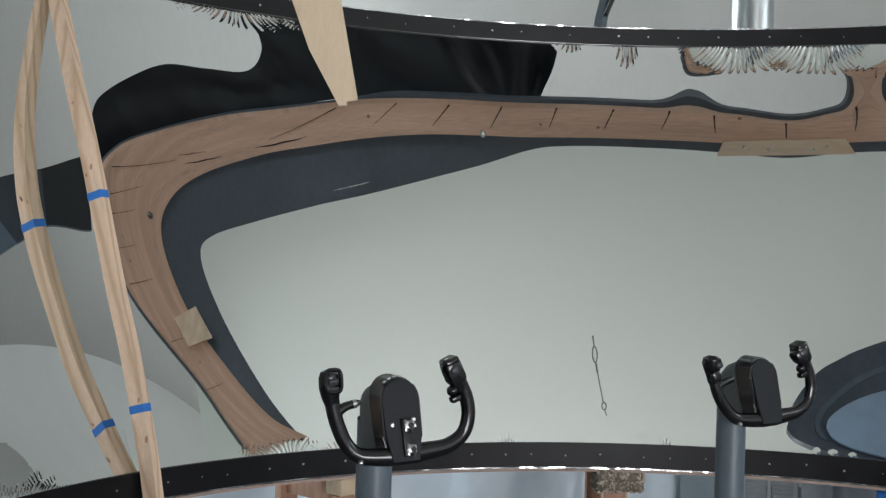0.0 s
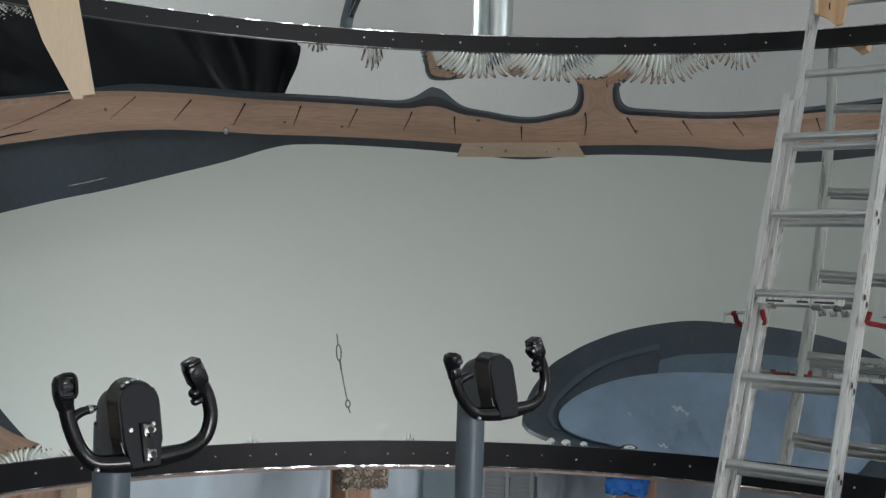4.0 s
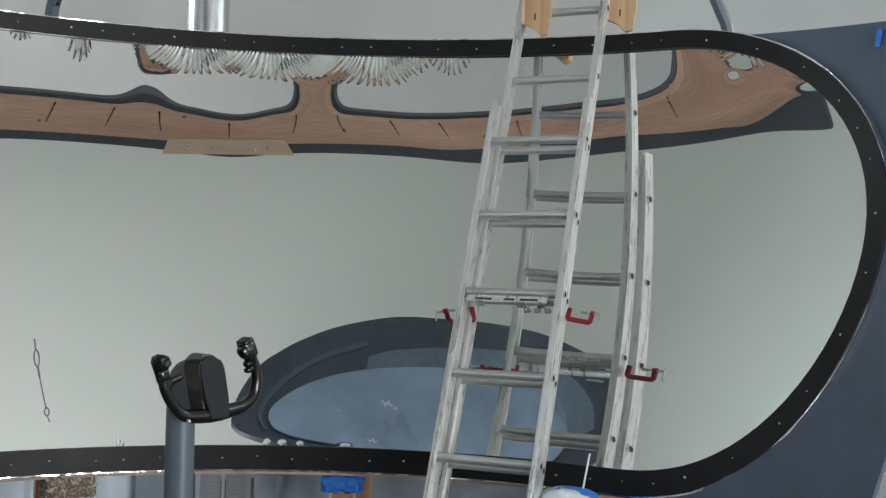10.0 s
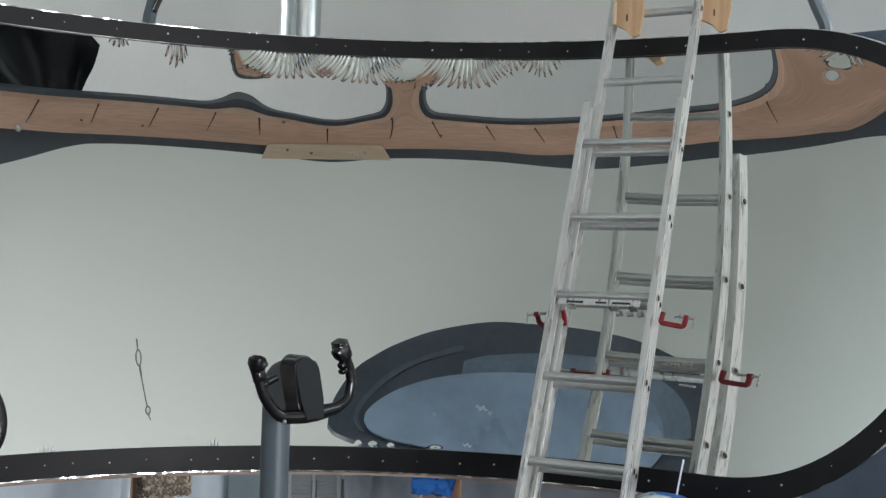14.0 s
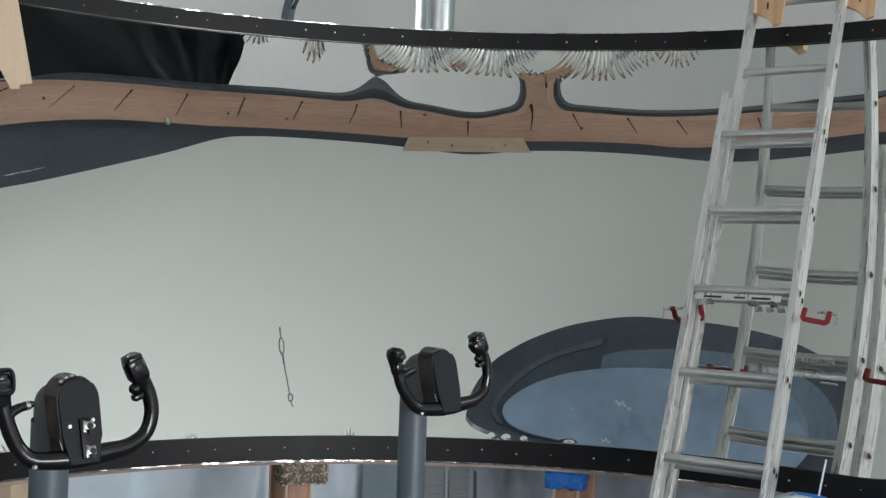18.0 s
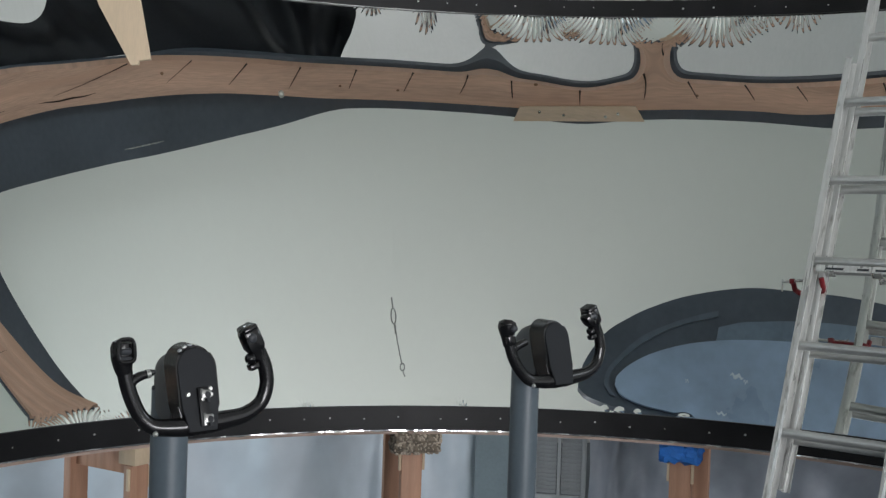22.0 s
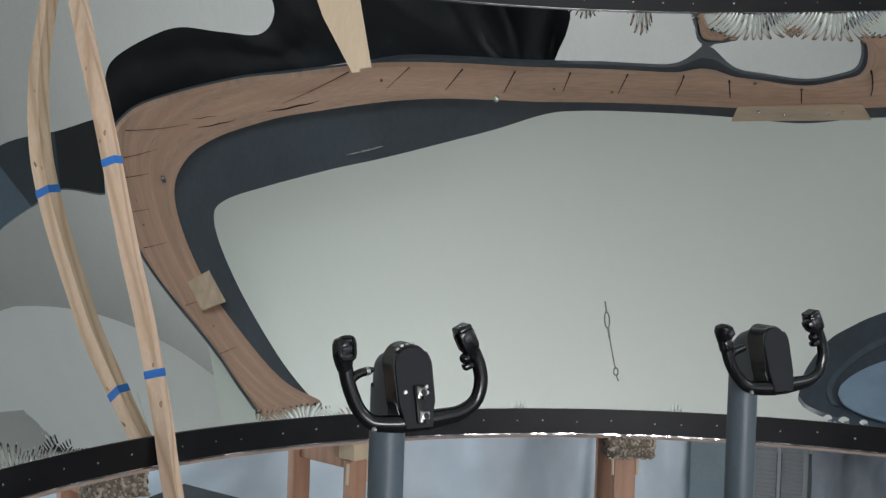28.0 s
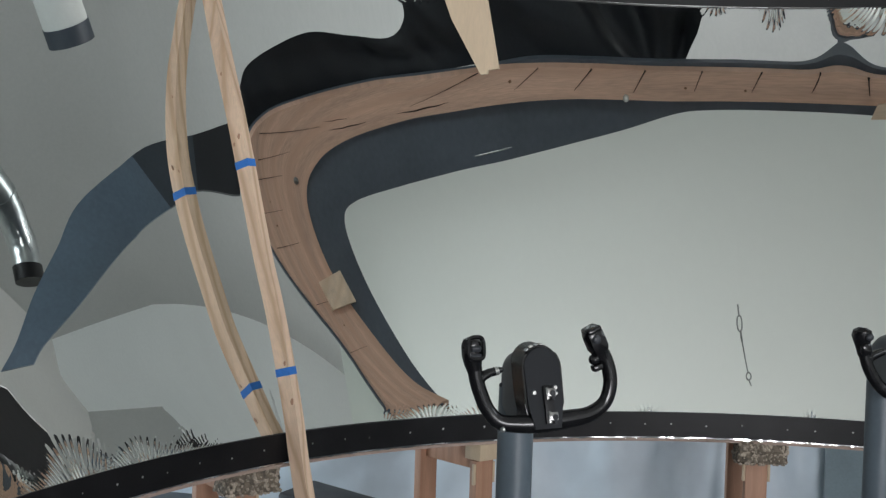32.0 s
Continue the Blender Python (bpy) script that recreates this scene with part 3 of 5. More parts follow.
part("screen_dome", bm, SCREEN, screen)
over = [(o[0] + (0.012 * (o[0] - 20) if o[0] < 70 else 0.0), o[1] + (-0.4 if o[1] < 30 else 0.30 if o[0] < 58 else -0.15)) for o in RIM_OUT]
part("rim_backing", ribbon(bmesh.new(), curve(SCREEN_EDGE, RHO + 0.035, N), curve(over, RHO + 0.035, N), away, 0.02), SLATE, screen, "slate-grey painted backing board of the rim")
inner, outer = spline([(a, e, 0) for a, e in RIM_IN], N), spline([(a, e, 0) for a, e in RIM_OUT], N)
bm = bmesh.new()
uv, run, along, last, rows = bm.loops.layers.uv.new("grain"), {}, 0.0, None, []
for p, q in zip(inner, outer):
    line = [around(p.x + (q.x - p.x) * k / 6, p.y + (q.y - p.y) * k / 6, RHO) for k in range(7)]
    along += (line[3] - last).length if last is not None else 0.0
    last = line[3]
    row = []
    for deep in (0.0, 0.03):
        for k, c in enumerate(line):
            v = bm.verts.new(c + away(c) * deep)
            run[v] = (along, (c - line[0]).length)
            row.append(v)
    rows.append(row)
loop_of = list(range(7)) + list(range(13, 6, -1))
for a, b in zip(rows, rows[1:]):
    for i, j in zip(loop_of, loop_of[1:] + loop_of[:1]):
        bm.faces.new((a[i], b[i], b[j], a[j]))
for row in (rows[0], rows[-1]):
    bm.faces.new([row[i] for i in loop_of])
for face in bm.faces:
    for corner in face.loops:
        corner[uv].uv = run[corner.vert]
part("wooden_rim", bm, WOOD_RIM, screen, "kerf-bent fir rim with saw cuts")
# saw cuts: bearing and rise at the outer edge, then at the cut's end
CUTS = ((67.6, 49.5, 86.0, 47.5), (54.7, 48.4, 60.5, 47.0), (45.2, 46.9, 49.0, 45.5), (37.0, 45.5, 39.5, 43.9), (29.4, 44.3, 30.9, 42.8), (22.4, 43.3, 23.9, 41.8), (16.1, 42.5, 17.3, 41.1),
        (11.6, 41.9, 11.5, 40.5), (4.4, 41.2, 4.3, 40.0), (-2.7, 42.3, -2.4, 40.9), (-6.7, 42.8, -8.1, 41.6), (-13.0, 43.4, -14.6, 42.4), (-19.1, 44.3, -21.0, 43.4), (-30.0, 46.6, -32.0, 45.2), (-41.0, 49.3, -42.0, 47.6), (-56.1, 53.6, -60.2, 52.2))
LEG_CUTS = ((132.6, 42.2, 113.0, 45.0), (133.5, 38.6, 123.1, 41.1), (133.6, 36.0, 126.1, 37.7), (134.9, 31.0, 126.9, 33.0), (129.7, 27.2, 122.7, 29.2), (119.7, 20.8, 114.6, 22.5), (111.7, 14.9, 106.7, 16.8))
for az0, el0, az1, el1 in CUTS + LEG_CUTS:
    pts = [around(az0 + (az1 - az0) * i / 5, el0 + (el1 - el0) * i / 5, RHO - 0.002) for i in range(6)]
    bm = tube(bmesh.new(), pts, [0.0020, 0.0012, 0.0011, 0.0010, 0.0009, 0.0005] if az0 < 50 else [0.0014, 0.0007, 0.0007, 0.0006, 0.0005, 0.0003], 6)
    part("saw_cut", bm, KERF, screen)
for az0, el0, az1, el1, wide in ((110.4, 44.7, 99.0, 46.0, 0.0013), (90.0, 46.8, 76.0, 47.3, 0.0016), (112.0, 45.6, 104.0, 46.4, 0.0008)):
    pts = [around(az0 + (az1 - az0) * i / 8, el0 + (el1 - el0) * i / 8 + 0.04 * math.sin(i * 1.7), RHO - 0.001) for i in range(9)]
    part("split", tube(bmesh.new(), pts, [wide * (0.15 + math.sin(math.pi * i / 8)) for i in range(9)], 6), KERF, screen, "dark split in the wood")
rng = random.Random(8)
for az, el in ((130.5, 33.5), (129.0, 30.5), (117.0, 23.5), (112.5, 19.0), (24.6, 42.0), (32.0, 43.2), (61.0, 47.9), (-8.0, 41.8), (-26.0, 44.4), (9.0, 41.6)):
    part("knot", ball(bmesh.new(), 0.003 + 0.002 * rng.random(), around(az, el, RHO), (1, 1, 0.6), 10, 6), WOOD_DARK, screen)


def sheet(upper, lower, rho, thick, n=60, rows=8):
    """A patch of a sphere between two edges."""
    up_, lo_ = spline([(a, e, 0) for a, e in upper], n), spline([(a, e, 0) for a, e in lower], n)
    bm = bmesh.new()
    g = [[bm.verts.new(around(q.x + (p.x - q.x) * j / rows, q.y + (p.y - q.y) * j / rows, rho)) for j in range(rows + 1)] for p, q in zip(up_, lo_)]
    for a, b in zip(g, g[1:]):
        for j in range(rows):
            bm.faces.new((a[j], a[j + 1], b[j + 1], b[j]))
    r = bmesh.ops.extrude_face_region(bm, geom=bm.faces[:])
    for v in [q for q in r["geom"] if isinstance(q, bmesh.types.BMVert)]:
        v.co += away(v.co) * thick
    return bm


a = [around(10.7 - 12.3 * i / 12, 39.85 + 0.45 * i / 12 - 0.15 * math.sin(math.pi * i / 12), RHO - 0.012) for i in range(13)]
b = [around(11.4 - 14.2 * i / 12, 38.65 + 0.5 * i / 12 - 0.2 * math.sin(math.pi * i / 12), RHO - 0.012) for i in range(13)]
splice = part("splice_block", ribbon(bmesh.new(), a, b, away, 0.012), PINE_BLOCK, screen, "pale pine splice block")
for az in (8.6, 6.0, 1.5, 0.2):
    part("screw", ball(bmesh.new(), 0.003, around(az, 39.35 + 0.02 * (5 - az) + 0.2 * math.sin(az * 3), RHO - 0.013), (1, 1, 1), 8, 6), STEEL, splice)
a, b = [around(118.4 - 3.2 * i / 6, 24.3 - 3.6 * i / 6, RHO - 0.02) for i in range(7)], [around(112.0 - 3.6 * i / 6, 26.9 - 3.9 * i / 6, RHO - 0.02) for i in range(7)]
stop = part("stop_block", ribbon(bmesh.new(), a, b, away, 0.02), PINE_BLOCK, screen, "pale pine stop block")
part("bolt", ball(bmesh.new(), 0.008, around(40.8, 43.6, RHO), (1, 1, 1), 10, 8), STEEL, screen)
part("bolt", ball(bmesh.new(), 0.014, around(122.0, 37.5, RHO), (1, 1, 0.7), 12, 8), CLIP, screen)

slot = [around(72.0 - 8.4 * i / 6, 41.32 + 0.22 * i / 6, RHO + 0.031) for i in range(7)]
part("slot", tube(bmesh.new(), slot, [0.0008, 0.0017, 0.0017, 0.0017, 0.0017, 0.0017, 0.0008], 6), CLIP, screen, "bright slot in the backing board")

# black cloth gathered behind the rim
upper = ((136.5, 45.8), (133.5, 49.0), (124.0, 52.0), (112.0, 54.0), (99.0, 53.6), (88.0, 53.0), (83.0, 54.6), (82.0, 58.0), (68.0, 60.5), (54.0, 56.5), (43.0, 52.6), (33.0, 49.6), (28.3, 46.8))
lower = ((134.0, 40.0), (124.0, 43.9), (113.5, 46.0), (102.0, 47.9), (92.0, 48.7), (83.0, 49.2), (75.0, 49.1), (65.0, 48.7), (54.0, 47.5), (45.0, 46.3), (38.5, 45.0), (35.0, 44.2), (32.5, 43.9))
bm = bmesh.new()
hi_, lo_ = spline([(a, e, 0) for a, e in upper], 120), spline([(a, e, 0) for a, e in lower], 120)
grid = []
for i, (p, q) in enumerate(zip(hi_, lo_)):
    fold = 0.008 * math.sin(i * 0.35) + 0.004 * math.sin(i * 0.81) + 0.03 * math.sin(i * 0.5) * max(0.0, min(1.0, (i - 85) / 15))
    grid.append([bm.verts.new(around(q.x + (p.x - q.x) * j / 14, q.y + (p.y - q.y) * j / 14, RHO + 0.09 + (fold + 0.008 * math.sin(j * 0.5 + i * 0.1)) * math.sin(math.pi * j / 14))) for j in range(15)])
for a, b in zip(grid, grid[1:]):
    for j in range(14):
        bm.faces.new((a[j], a[j + 1], b[j + 1], b[j]))
solid("black_cloth", bm, BLACK_CLOTH, "black blackout cloth draped behind the wooden screen rim", "cloth")

# oval blue tray on the dome
tray = thing("oval_tray", "oval blue-grey painted tray with a paler floor, fixed to the screen", "tray")
OV_TOP = ((2.7, 8.6), (2.0, 12.2), (-0.4, 16.4), (-3.3, 18.8), (-6.2, 20.6), (-11.0, 22.8), (-18.3, 25.0), (-25.1, 26.0), (-33.7, 27.0), (-42.3, 27.4), (-49.6, 26.9), (-57.0, 25.5), (-61.1, 22.5), (-63.3, 18.6))
OV_LOW = ((2.65, 8.2), (1.6, 7.0), (-0.8, 6.0), (-4.2, 5.1), (-8.3, 4.2), (-14.0, 3.6), (-20.0, 3.4), (-28.0, 3.6), (-36.0, 4.0), (-44.0, 5.0), (-52.0, 7.0), (-58.0, 10.0), (-61.5, 13.0), (-63.4, 16.0))
IN_TOP = ((-2.2, 9.1), (-2.5, 10.4), (-4.2, 12.4), (-7.0, 14.4), (-10.8, 16.2), (-14.8, 17.5), (-18.9, 18.5), (-26.0, 19.8), (-35.0, 21.0), (-42.7, 21.6), (-48.5, 20.2), (-52.0, 17.1), (-53.0, 13.5))
IN_LOW = ((-2.25, 8.8), (-3.2, 7.3), (-6.0, 6.2), (-10.0, 5.8), (-14.0, 5.6), (-18.0, 5.2), (-22.0, 4.9), (-27.0, 4.7), (-34.0, 4.9), (-41.0, 5.6), (-47.0, 8.0), (-51.0, 10.5), (-53.0, 13.0))
STEP_TOP = ((-15.5, 19.6), (-18.5, 20.8), (-21.0, 21.4), (-26.0, 22.5), (-34.4, 23.8), (-43.1, 24.3), (-52.0, 22.7), (-56.9, 19.9), (-58.6, 16.4))
STEP_LOW = ((-15.4, 17.3), (-18.5, 17.9), (-21.0, 18.4), (-26.0, 19.3), (-34.4, 20.5), (-43.0, 21.0), (-49.0, 19.4), (-51.6, 16.4), (-52.6, 13.4))
LIP_TOP = ((-1.6, 7.4), (-0.8, 9.3), (-1.5, 12.0), (-5.0, 16.3), (-9.0, 18.9), (-12.6, 20.6), (-15.1, 21.6))
LIP_LOW = ((-2.4, 7.2), (-1.4, 9.1), (-2.2, 11.9), (-5.4, 15.6), (-9.1, 18.3), (-12.7, 19.9), (-15.2, 20.9))
# near-flush patches; the tray's relief is put in by tone
part("tray_wall", sheet(OV_TOP, OV_LOW, RHO - 0.08, 0.02), TRAY_WALL, tray, "slate-blue wall, its slope told by tone")
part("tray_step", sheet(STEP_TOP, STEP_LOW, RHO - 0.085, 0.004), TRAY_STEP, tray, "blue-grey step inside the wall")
part("tray_lip", sheet(LIP_TOP, LIP_LOW, RHO - 0.086, 0.005), TRAY_LIP, tray, "paler lip along the wall, its rise told by tone")
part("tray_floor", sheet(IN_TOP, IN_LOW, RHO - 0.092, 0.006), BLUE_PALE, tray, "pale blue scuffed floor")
# whitish marks: scuffs and the floor's pale highlights, both put in as colour
for az, el, wide, high in ((-19.0, 13.4, 1.0, 0.32), (-17.4, 7.2, 0.8, 0.22), (-20.4, 12.9, 0.4, 0.2), (-12.0, 11.2, 0.3, 0.12)):
    ring = [(az + wide * (1 - 2 * i / 6), 0.25 * math.sin(i * 2.1 + az)) for i in range(7)]
    swell = [math.sin(math.pi * (i + 0.4) / 6.8) for i in range(7)]
    part("scuff", sheet([(a, el + d + high * w) for (a, d), w in zip(ring, swell)], [(a, el + d - high * w) for (a, d), w in zip(ring, swell)], RHO - 0.0935, 0.001, 14, 3), SHEET, tray, "whitish mark for a scuff and its highlight")

# wire with a ring
wire = thing("hanging_wire", "thin steel wire with two oval rings, hanging before the white screen", "wire")
def strand(points, radius, n=16):
    return tube(bmesh.new(), [around(p.x, p.y, RHO) for p in spline(points, n)], radius, 8)


part("hook", strand([(28.55, 22.3, 0), (28.52, 21.7, 0), (28.48, 21.0, 0)], 0.0024), STEEL_DULL, wire)
part("wire_strand", strand([(28.40, 19.1, 0), (28.15, 17.2, 0), (27.80, 14.9, 0), (27.62, 13.9, 0)], 0.0020, 24), STEEL_DULL, wire)
part("ferrule", strand([(28.40, 19.2, 0), (28.32, 18.5, 0), (28.25, 17.9, 0)], 0.0032), STEEL_DULL, wire)
part("tail", strand([(27.50, 12.95, 0), (27.40, 12.5, 0), (27.22, 12.1, 0)], 0.0020), STEEL_DULL, wire)
for az, el, wide, high in ((28.46, 20.1, 0.36, 0.95), (27.55, 13.4, 0.34, 0.50)):
    loop = [around(az + wide * math.cos(t), el + high * math.sin(t), RHO) for t in (math.tau * i / 20 for i in range(21))]
    part("ring", tube(bmesh.new(), loop, 0.0022, 8), STEEL_DULL, wire)

# blue arm that runs from the cloth to the mirror's far side
arm = thing("blue_arm", "dark blue painted plywood arm arching from the screen rim", "arm")
A_TOP = ((2.88, 4.62, 4.16), (2.86, 4.72, 4.14), (2.78, 4.98, 4.08), (2.62, 5.42, 3.99), (2.33, 5.72, 3.75), (2.21, 5.83, 3.54), (2.09, 5.90, 3.33), (2.00, 5.95, 3.11), (1.96, 6.00, 3.00))
A_LOW = ((2.89, 4.71, 3.94), (2.87, 4.78, 3.93), (2.74, 5.03, 3.88), (2.62, 5.20, 3.78), (2.47, 5.52, 3.63), (2.34, 5.65, 3.48), (2.15, 5.76, 3.24), (2.08, 5.87, 3.11), (2.05, 5.91, 3.03))
arm_away = lambda q: Vector((0.85, 0.45, 0.2)).normalized()
# black root and dark shoulder put the arm's shade into its colour
part("arm_root", ribbon(bmesh.new(), spline(A_TOP, 61)[:16], spline(A_LOW, 61)[:16], arm_away, 0.02), BLACK_CLOTH, arm, "root of the arm, its shade coloured black")
part("arm_board", ribbon(bmesh.new(), spline(A_TOP, 61)[24:], spline(A_LOW, 61)[24:], arm_away, 0.02), ARM_BLUE, arm)
part("arm_shoulder", ribbon(bmesh.new(), spline(A_TOP, 61)[15:25], spline(A_LOW, 61)[15:25], arm_away, 0.02), ARM_DARK, arm, "shoulder of the arm, its shade put in a darker blue")
pipe = thing("vent_pipe", "short white vent pipe with a dark lip under the ceiling", "pipe")
pipe_end, pipe_up = Vector((2.74, 5.75, 4.47)), Vector((-0.50, -0.20, 0.84)).normalized()
part("pipe_barrel", cyl(bmesh.new(), 0.118, pipe_end + pipe_up * 0.05, pipe_end + pipe_up * 0.66, 36), WHITE, pipe)
part("pipe_lip", cyl(bmesh.new(), 0.122, pipe_end, pipe_end + pipe_up * 0.055, 36), ARM_DARK, pipe, "dark lip")

elbow = thing("duct_elbow", "galvanised duct bending down from the ceiling to an open mouth", "duct")
part("elbow_pipe", tube(bmesh.new(), spline([(1.50, 6.00, H), (1.54, 6.00, 4.35), (1.74, 6.03, 4.06), (2.08, 6.09, 3.97), (2.34, 6.14, 3.90), (2.46, 6.17, 3.77), (2.49, 6.18, 3.66)], 40), 0.070, 24), GALV, elbow)
for q, d in (((2.08, 6.09, 3.97), (0.30, 0.05, -0.08)), ((2.34, 6.14, 3.90), (0.20, 0.04, -0.11)), ((2.46, 6.17, 3.77), (0.06, 0.02, -0.12))):
    q, d = Vector(q), Vector(d).normalized()
    part("elbow_seam", cyl(bmesh.new(), 0.0735, q - d * 0.008, q + d * 0.008, 28), GALV, elbow)
# the mouth is closed; a black plug gives the shade inside it
part("mouth_shade", cyl(bmesh.new(), 0.072, (2.487, 6.179, 3.67), (2.496, 6.183, 3.61), 24), BLACK, elbow, "black plug for the shade in the mouth")

# ------------------------------------------------------------- the yokes
def slab(front, y0, y1, bevel, slant=0.0):
    """A plate of the outline front (x, z), from y0 to y1; its foot comes forward by slant."""
    b = bmesh.new()
    lean = lambda z: -slant * (1 - z / 0.125)
    f = [b.verts.new((x, y0 + lean(z), z)) for x, z in front]
    g = [b.verts.new((x, y1 + lean(z), z)) for x, z in front]
    k = len(front)
    for i in range(k):
        b.faces.new((f[i], f[(i + 1) % k], g[(i + 1) % k], g[i]))
    b.faces.new(f)
    b.faces.new(g)
    if bevel:
        bmesh.ops.bevel(b, geom=[e for e in b.edges if all(abs(v.co.y - y1 - lean(v.co.z)) < 1e-5 for v in e.verts)], offset=bevel, segments=3, affect="EDGES")
    return b


def arch(w, foot, z0, zc, h, k=18):
    """A round-headed outline that narrows to its foot."""
    mid = (w + foot) / 2 + 0.004
    side = [(foot, z0), (mid, (z0 + zc) / 2 - 0.01)]
    return side + [(w * math.cos(t), zc + h * math.sin(t)) for t in (math.pi * i / k for i in range(k + 1))] + [(-x, z) for x, z in side[::-1]]


def yoke(at, turn, roll, plate, tube_r, shift=0.0, spread=0.0):
    """A control column with its wheel; local x to the right, y forwards, z up, origin at the wheel's underside."""
    m = Matrix.Translation(at) @ pose(0, 0, 0, 0, 0, turn)
    label = "control column with a black yoke and a plate of metal clips" if plate else "control column with a plain-faced black yoke"
    top = thing("control_yoke", label, "control yoke", group="pair of control yokes")
    top.matrix_world = m
    bm = bmesh.new()
    cyl(bm, tube_r, (0, 0, -at[2]), (0, 0, 0.075), 40)
    part("column", bm, COLUMN, top, "grey painted tube")
    # casting on the column's head: a dome that runs forward to the hub
    bm = bmesh.new()
    rows = []
    for y, w, foot, crown in ((0.026, 0.020, 0.062, 0.118), (0.020, 0.030, 0.050, 0.136), (0.000, 0.0375, 0.040, 0.152), (-0.040, 0.040, 0.020, 0.166), (-0.085, 0.041, 0.004, 0.172), (-0.100, 0.040, 0.004, 0.172)):
        spring = foot + (crown - foot) * 0.62
        ring = [(w, foot), (w, (foot + spring) / 2)] + [(w * math.cos(t), spring + (crown - spring) * math.sin(t)) for t in (math.pi * i / 16 for i in range(17))] + [(-w, (foot + spring) / 2), (-w, foot)]
        rows.append([bm.verts.new((x + shift * min(1, max(0, -y / 0.1)), y, z)) for x, z in ring])
    for a, b in zip(rows, rows[1:]):
        for j in range(len(a)):
            bm.faces.new((a[j], a[(j + 1) % len(a)], b[(j + 1) % len(a)], b[j]))
    bm.faces.new(rows[0])
    bm.faces.new(rows[-1])
    head = part("head_casting", bm, CASTING, top, "dark grey casting on the column's head")
    part("casting_bolt", ball(bmesh.new(), 0.005, (-0.039, -0.004, 0.078), (1, 1, 1), 10, 8), HUB, head)
    wheel = new("wheel")
    wheel.empty_display_size = 0.03
    wheel.parent = top
    wheel.matrix_basis = Matrix.Translation((shift, -0.13, 0.02)) @ pose(0, 0, 0, 0, roll, 0)
    part("hub", slab(arch(0.0445, 0.034, -0.011, 0.115, 0.047), 0.050, -0.014, 0.009, 0.030), YOKE, wheel, "glossy black hub")
    part("face_plate", slab(arch(0.0405, 0.030, -0.008, 0.115, 0.042), -0.012, -0.0165, 0.0015, 0.034), FACE, wheel, "charcoal face plate")
    # rim: two horns from the hub's foot
    L = spline([(-0.015, -0.030, 0.000), (-0.060, -0.026, 0.001), (-0.098, -0.022, 0.008), (-0.122 - spread * 0.3, -0.020, 0.032), (-0.138 - spread * 0.8, -0.020, 0.066), (-0.148 - spread, -0.020, 0.100), (-0.153 - spread, -0.020, 0.132)], 34)
    R = spline([(0.022, -0.022, 0.001), (0.060, -0.023, 0.004), (0.105, -0.022, 0.010), (0.143, -0.020, 0.032), (0.157, -0.020, 0.070), (0.153, -0.020, 0.108), (0.140, -0.020, 0.140)], 34)
    for path, root in ((L, 0.019), (R, 0.0205)):
        rr = [0.0140 + (root - 0.0140) * max(0.0, 1 - i / 16) ** 1.3 for i in range(34)]
        part("horn", tube(bmesh.new(), path, rr, 16, 1.12, (0, 1, 0)), YOKE, wheel)
    bm = tube(bmesh.new(), spline([(-0.085, -0.022, 0.006), (-0.045, -0.024, -0.002), (0.0, -0.026, -0.005), (0.045, -0.024, 0.000), (0.09, -0.022, 0.008)], 20), [0.011 + 0.007 * math.sin(math.pi * i / 19) for i in range(20)], 14, 0.9, (0, 1, 0))
    part("lower_bar", bm, YOKE, wheel)
    # grips
    if plate:
        bm = tube(bmesh.new(), [(-0.152, -0.020, 0.118), (-0.155, -0.020, 0.132), (-0.157, -0.021, 0.150), (-0.157, -0.022, 0.170), (-0.156, -0.022, 0.181), (-0.155, -0.022, 0.186)], [0.014, 0.017, 0.020, 0.021, 0.018, 0.010], 20, 1.1, (0, 1, 0))
        gl = part("grip", bm, YOKE, wheel)
        ring = [(-0.156 + math.copysign(0.0165 * abs(math.cos(t)) ** 0.55, math.cos(t)), -0.044 + 0.004 * math.sin(t), 0.167 + math.copysign(0.0225 * abs(math.sin(t)) ** 0.55, math.sin(t))) for t in (math.tau * i / 28 for i in range(29))]
        part("guard_ring", tube(bmesh.new(), ring, 0.0044, 8, 1.0, (0, 1, 0)), YOKE, gl)
        part("trim_switch", boxed((0.022, 0.014, 0.012), pose(-0.156, -0.040, 0.166, 20), 0.004), HUB, gl)
        part("button_tip", boxed((0.027, 0.018, 0.013), pose(-0.155, -0.038, 0.147, -20), 0.005), HUB, gl)
        bm = tube(bmesh.new(), spline([(-0.146, -0.020, 0.084), (-0.138, -0.020, 0.101), (-0.122, -0.019, 0.110), (-0.105, -0.018, 0.1135)], 14), [0.012 - 0.0035 * i / 13 for i in range(14)], 14, 1.0, (0, 1, 0))
        stub = part("side_stub", bm, YOKE, wheel)
        part("stub_collar", cyl(bmesh.new(), 0.0098, (-0.107, -0.018, 0.1133), (-0.099, -0.018, 0.1148), 18, 0.0088), STEEL, stub, "silver collar")
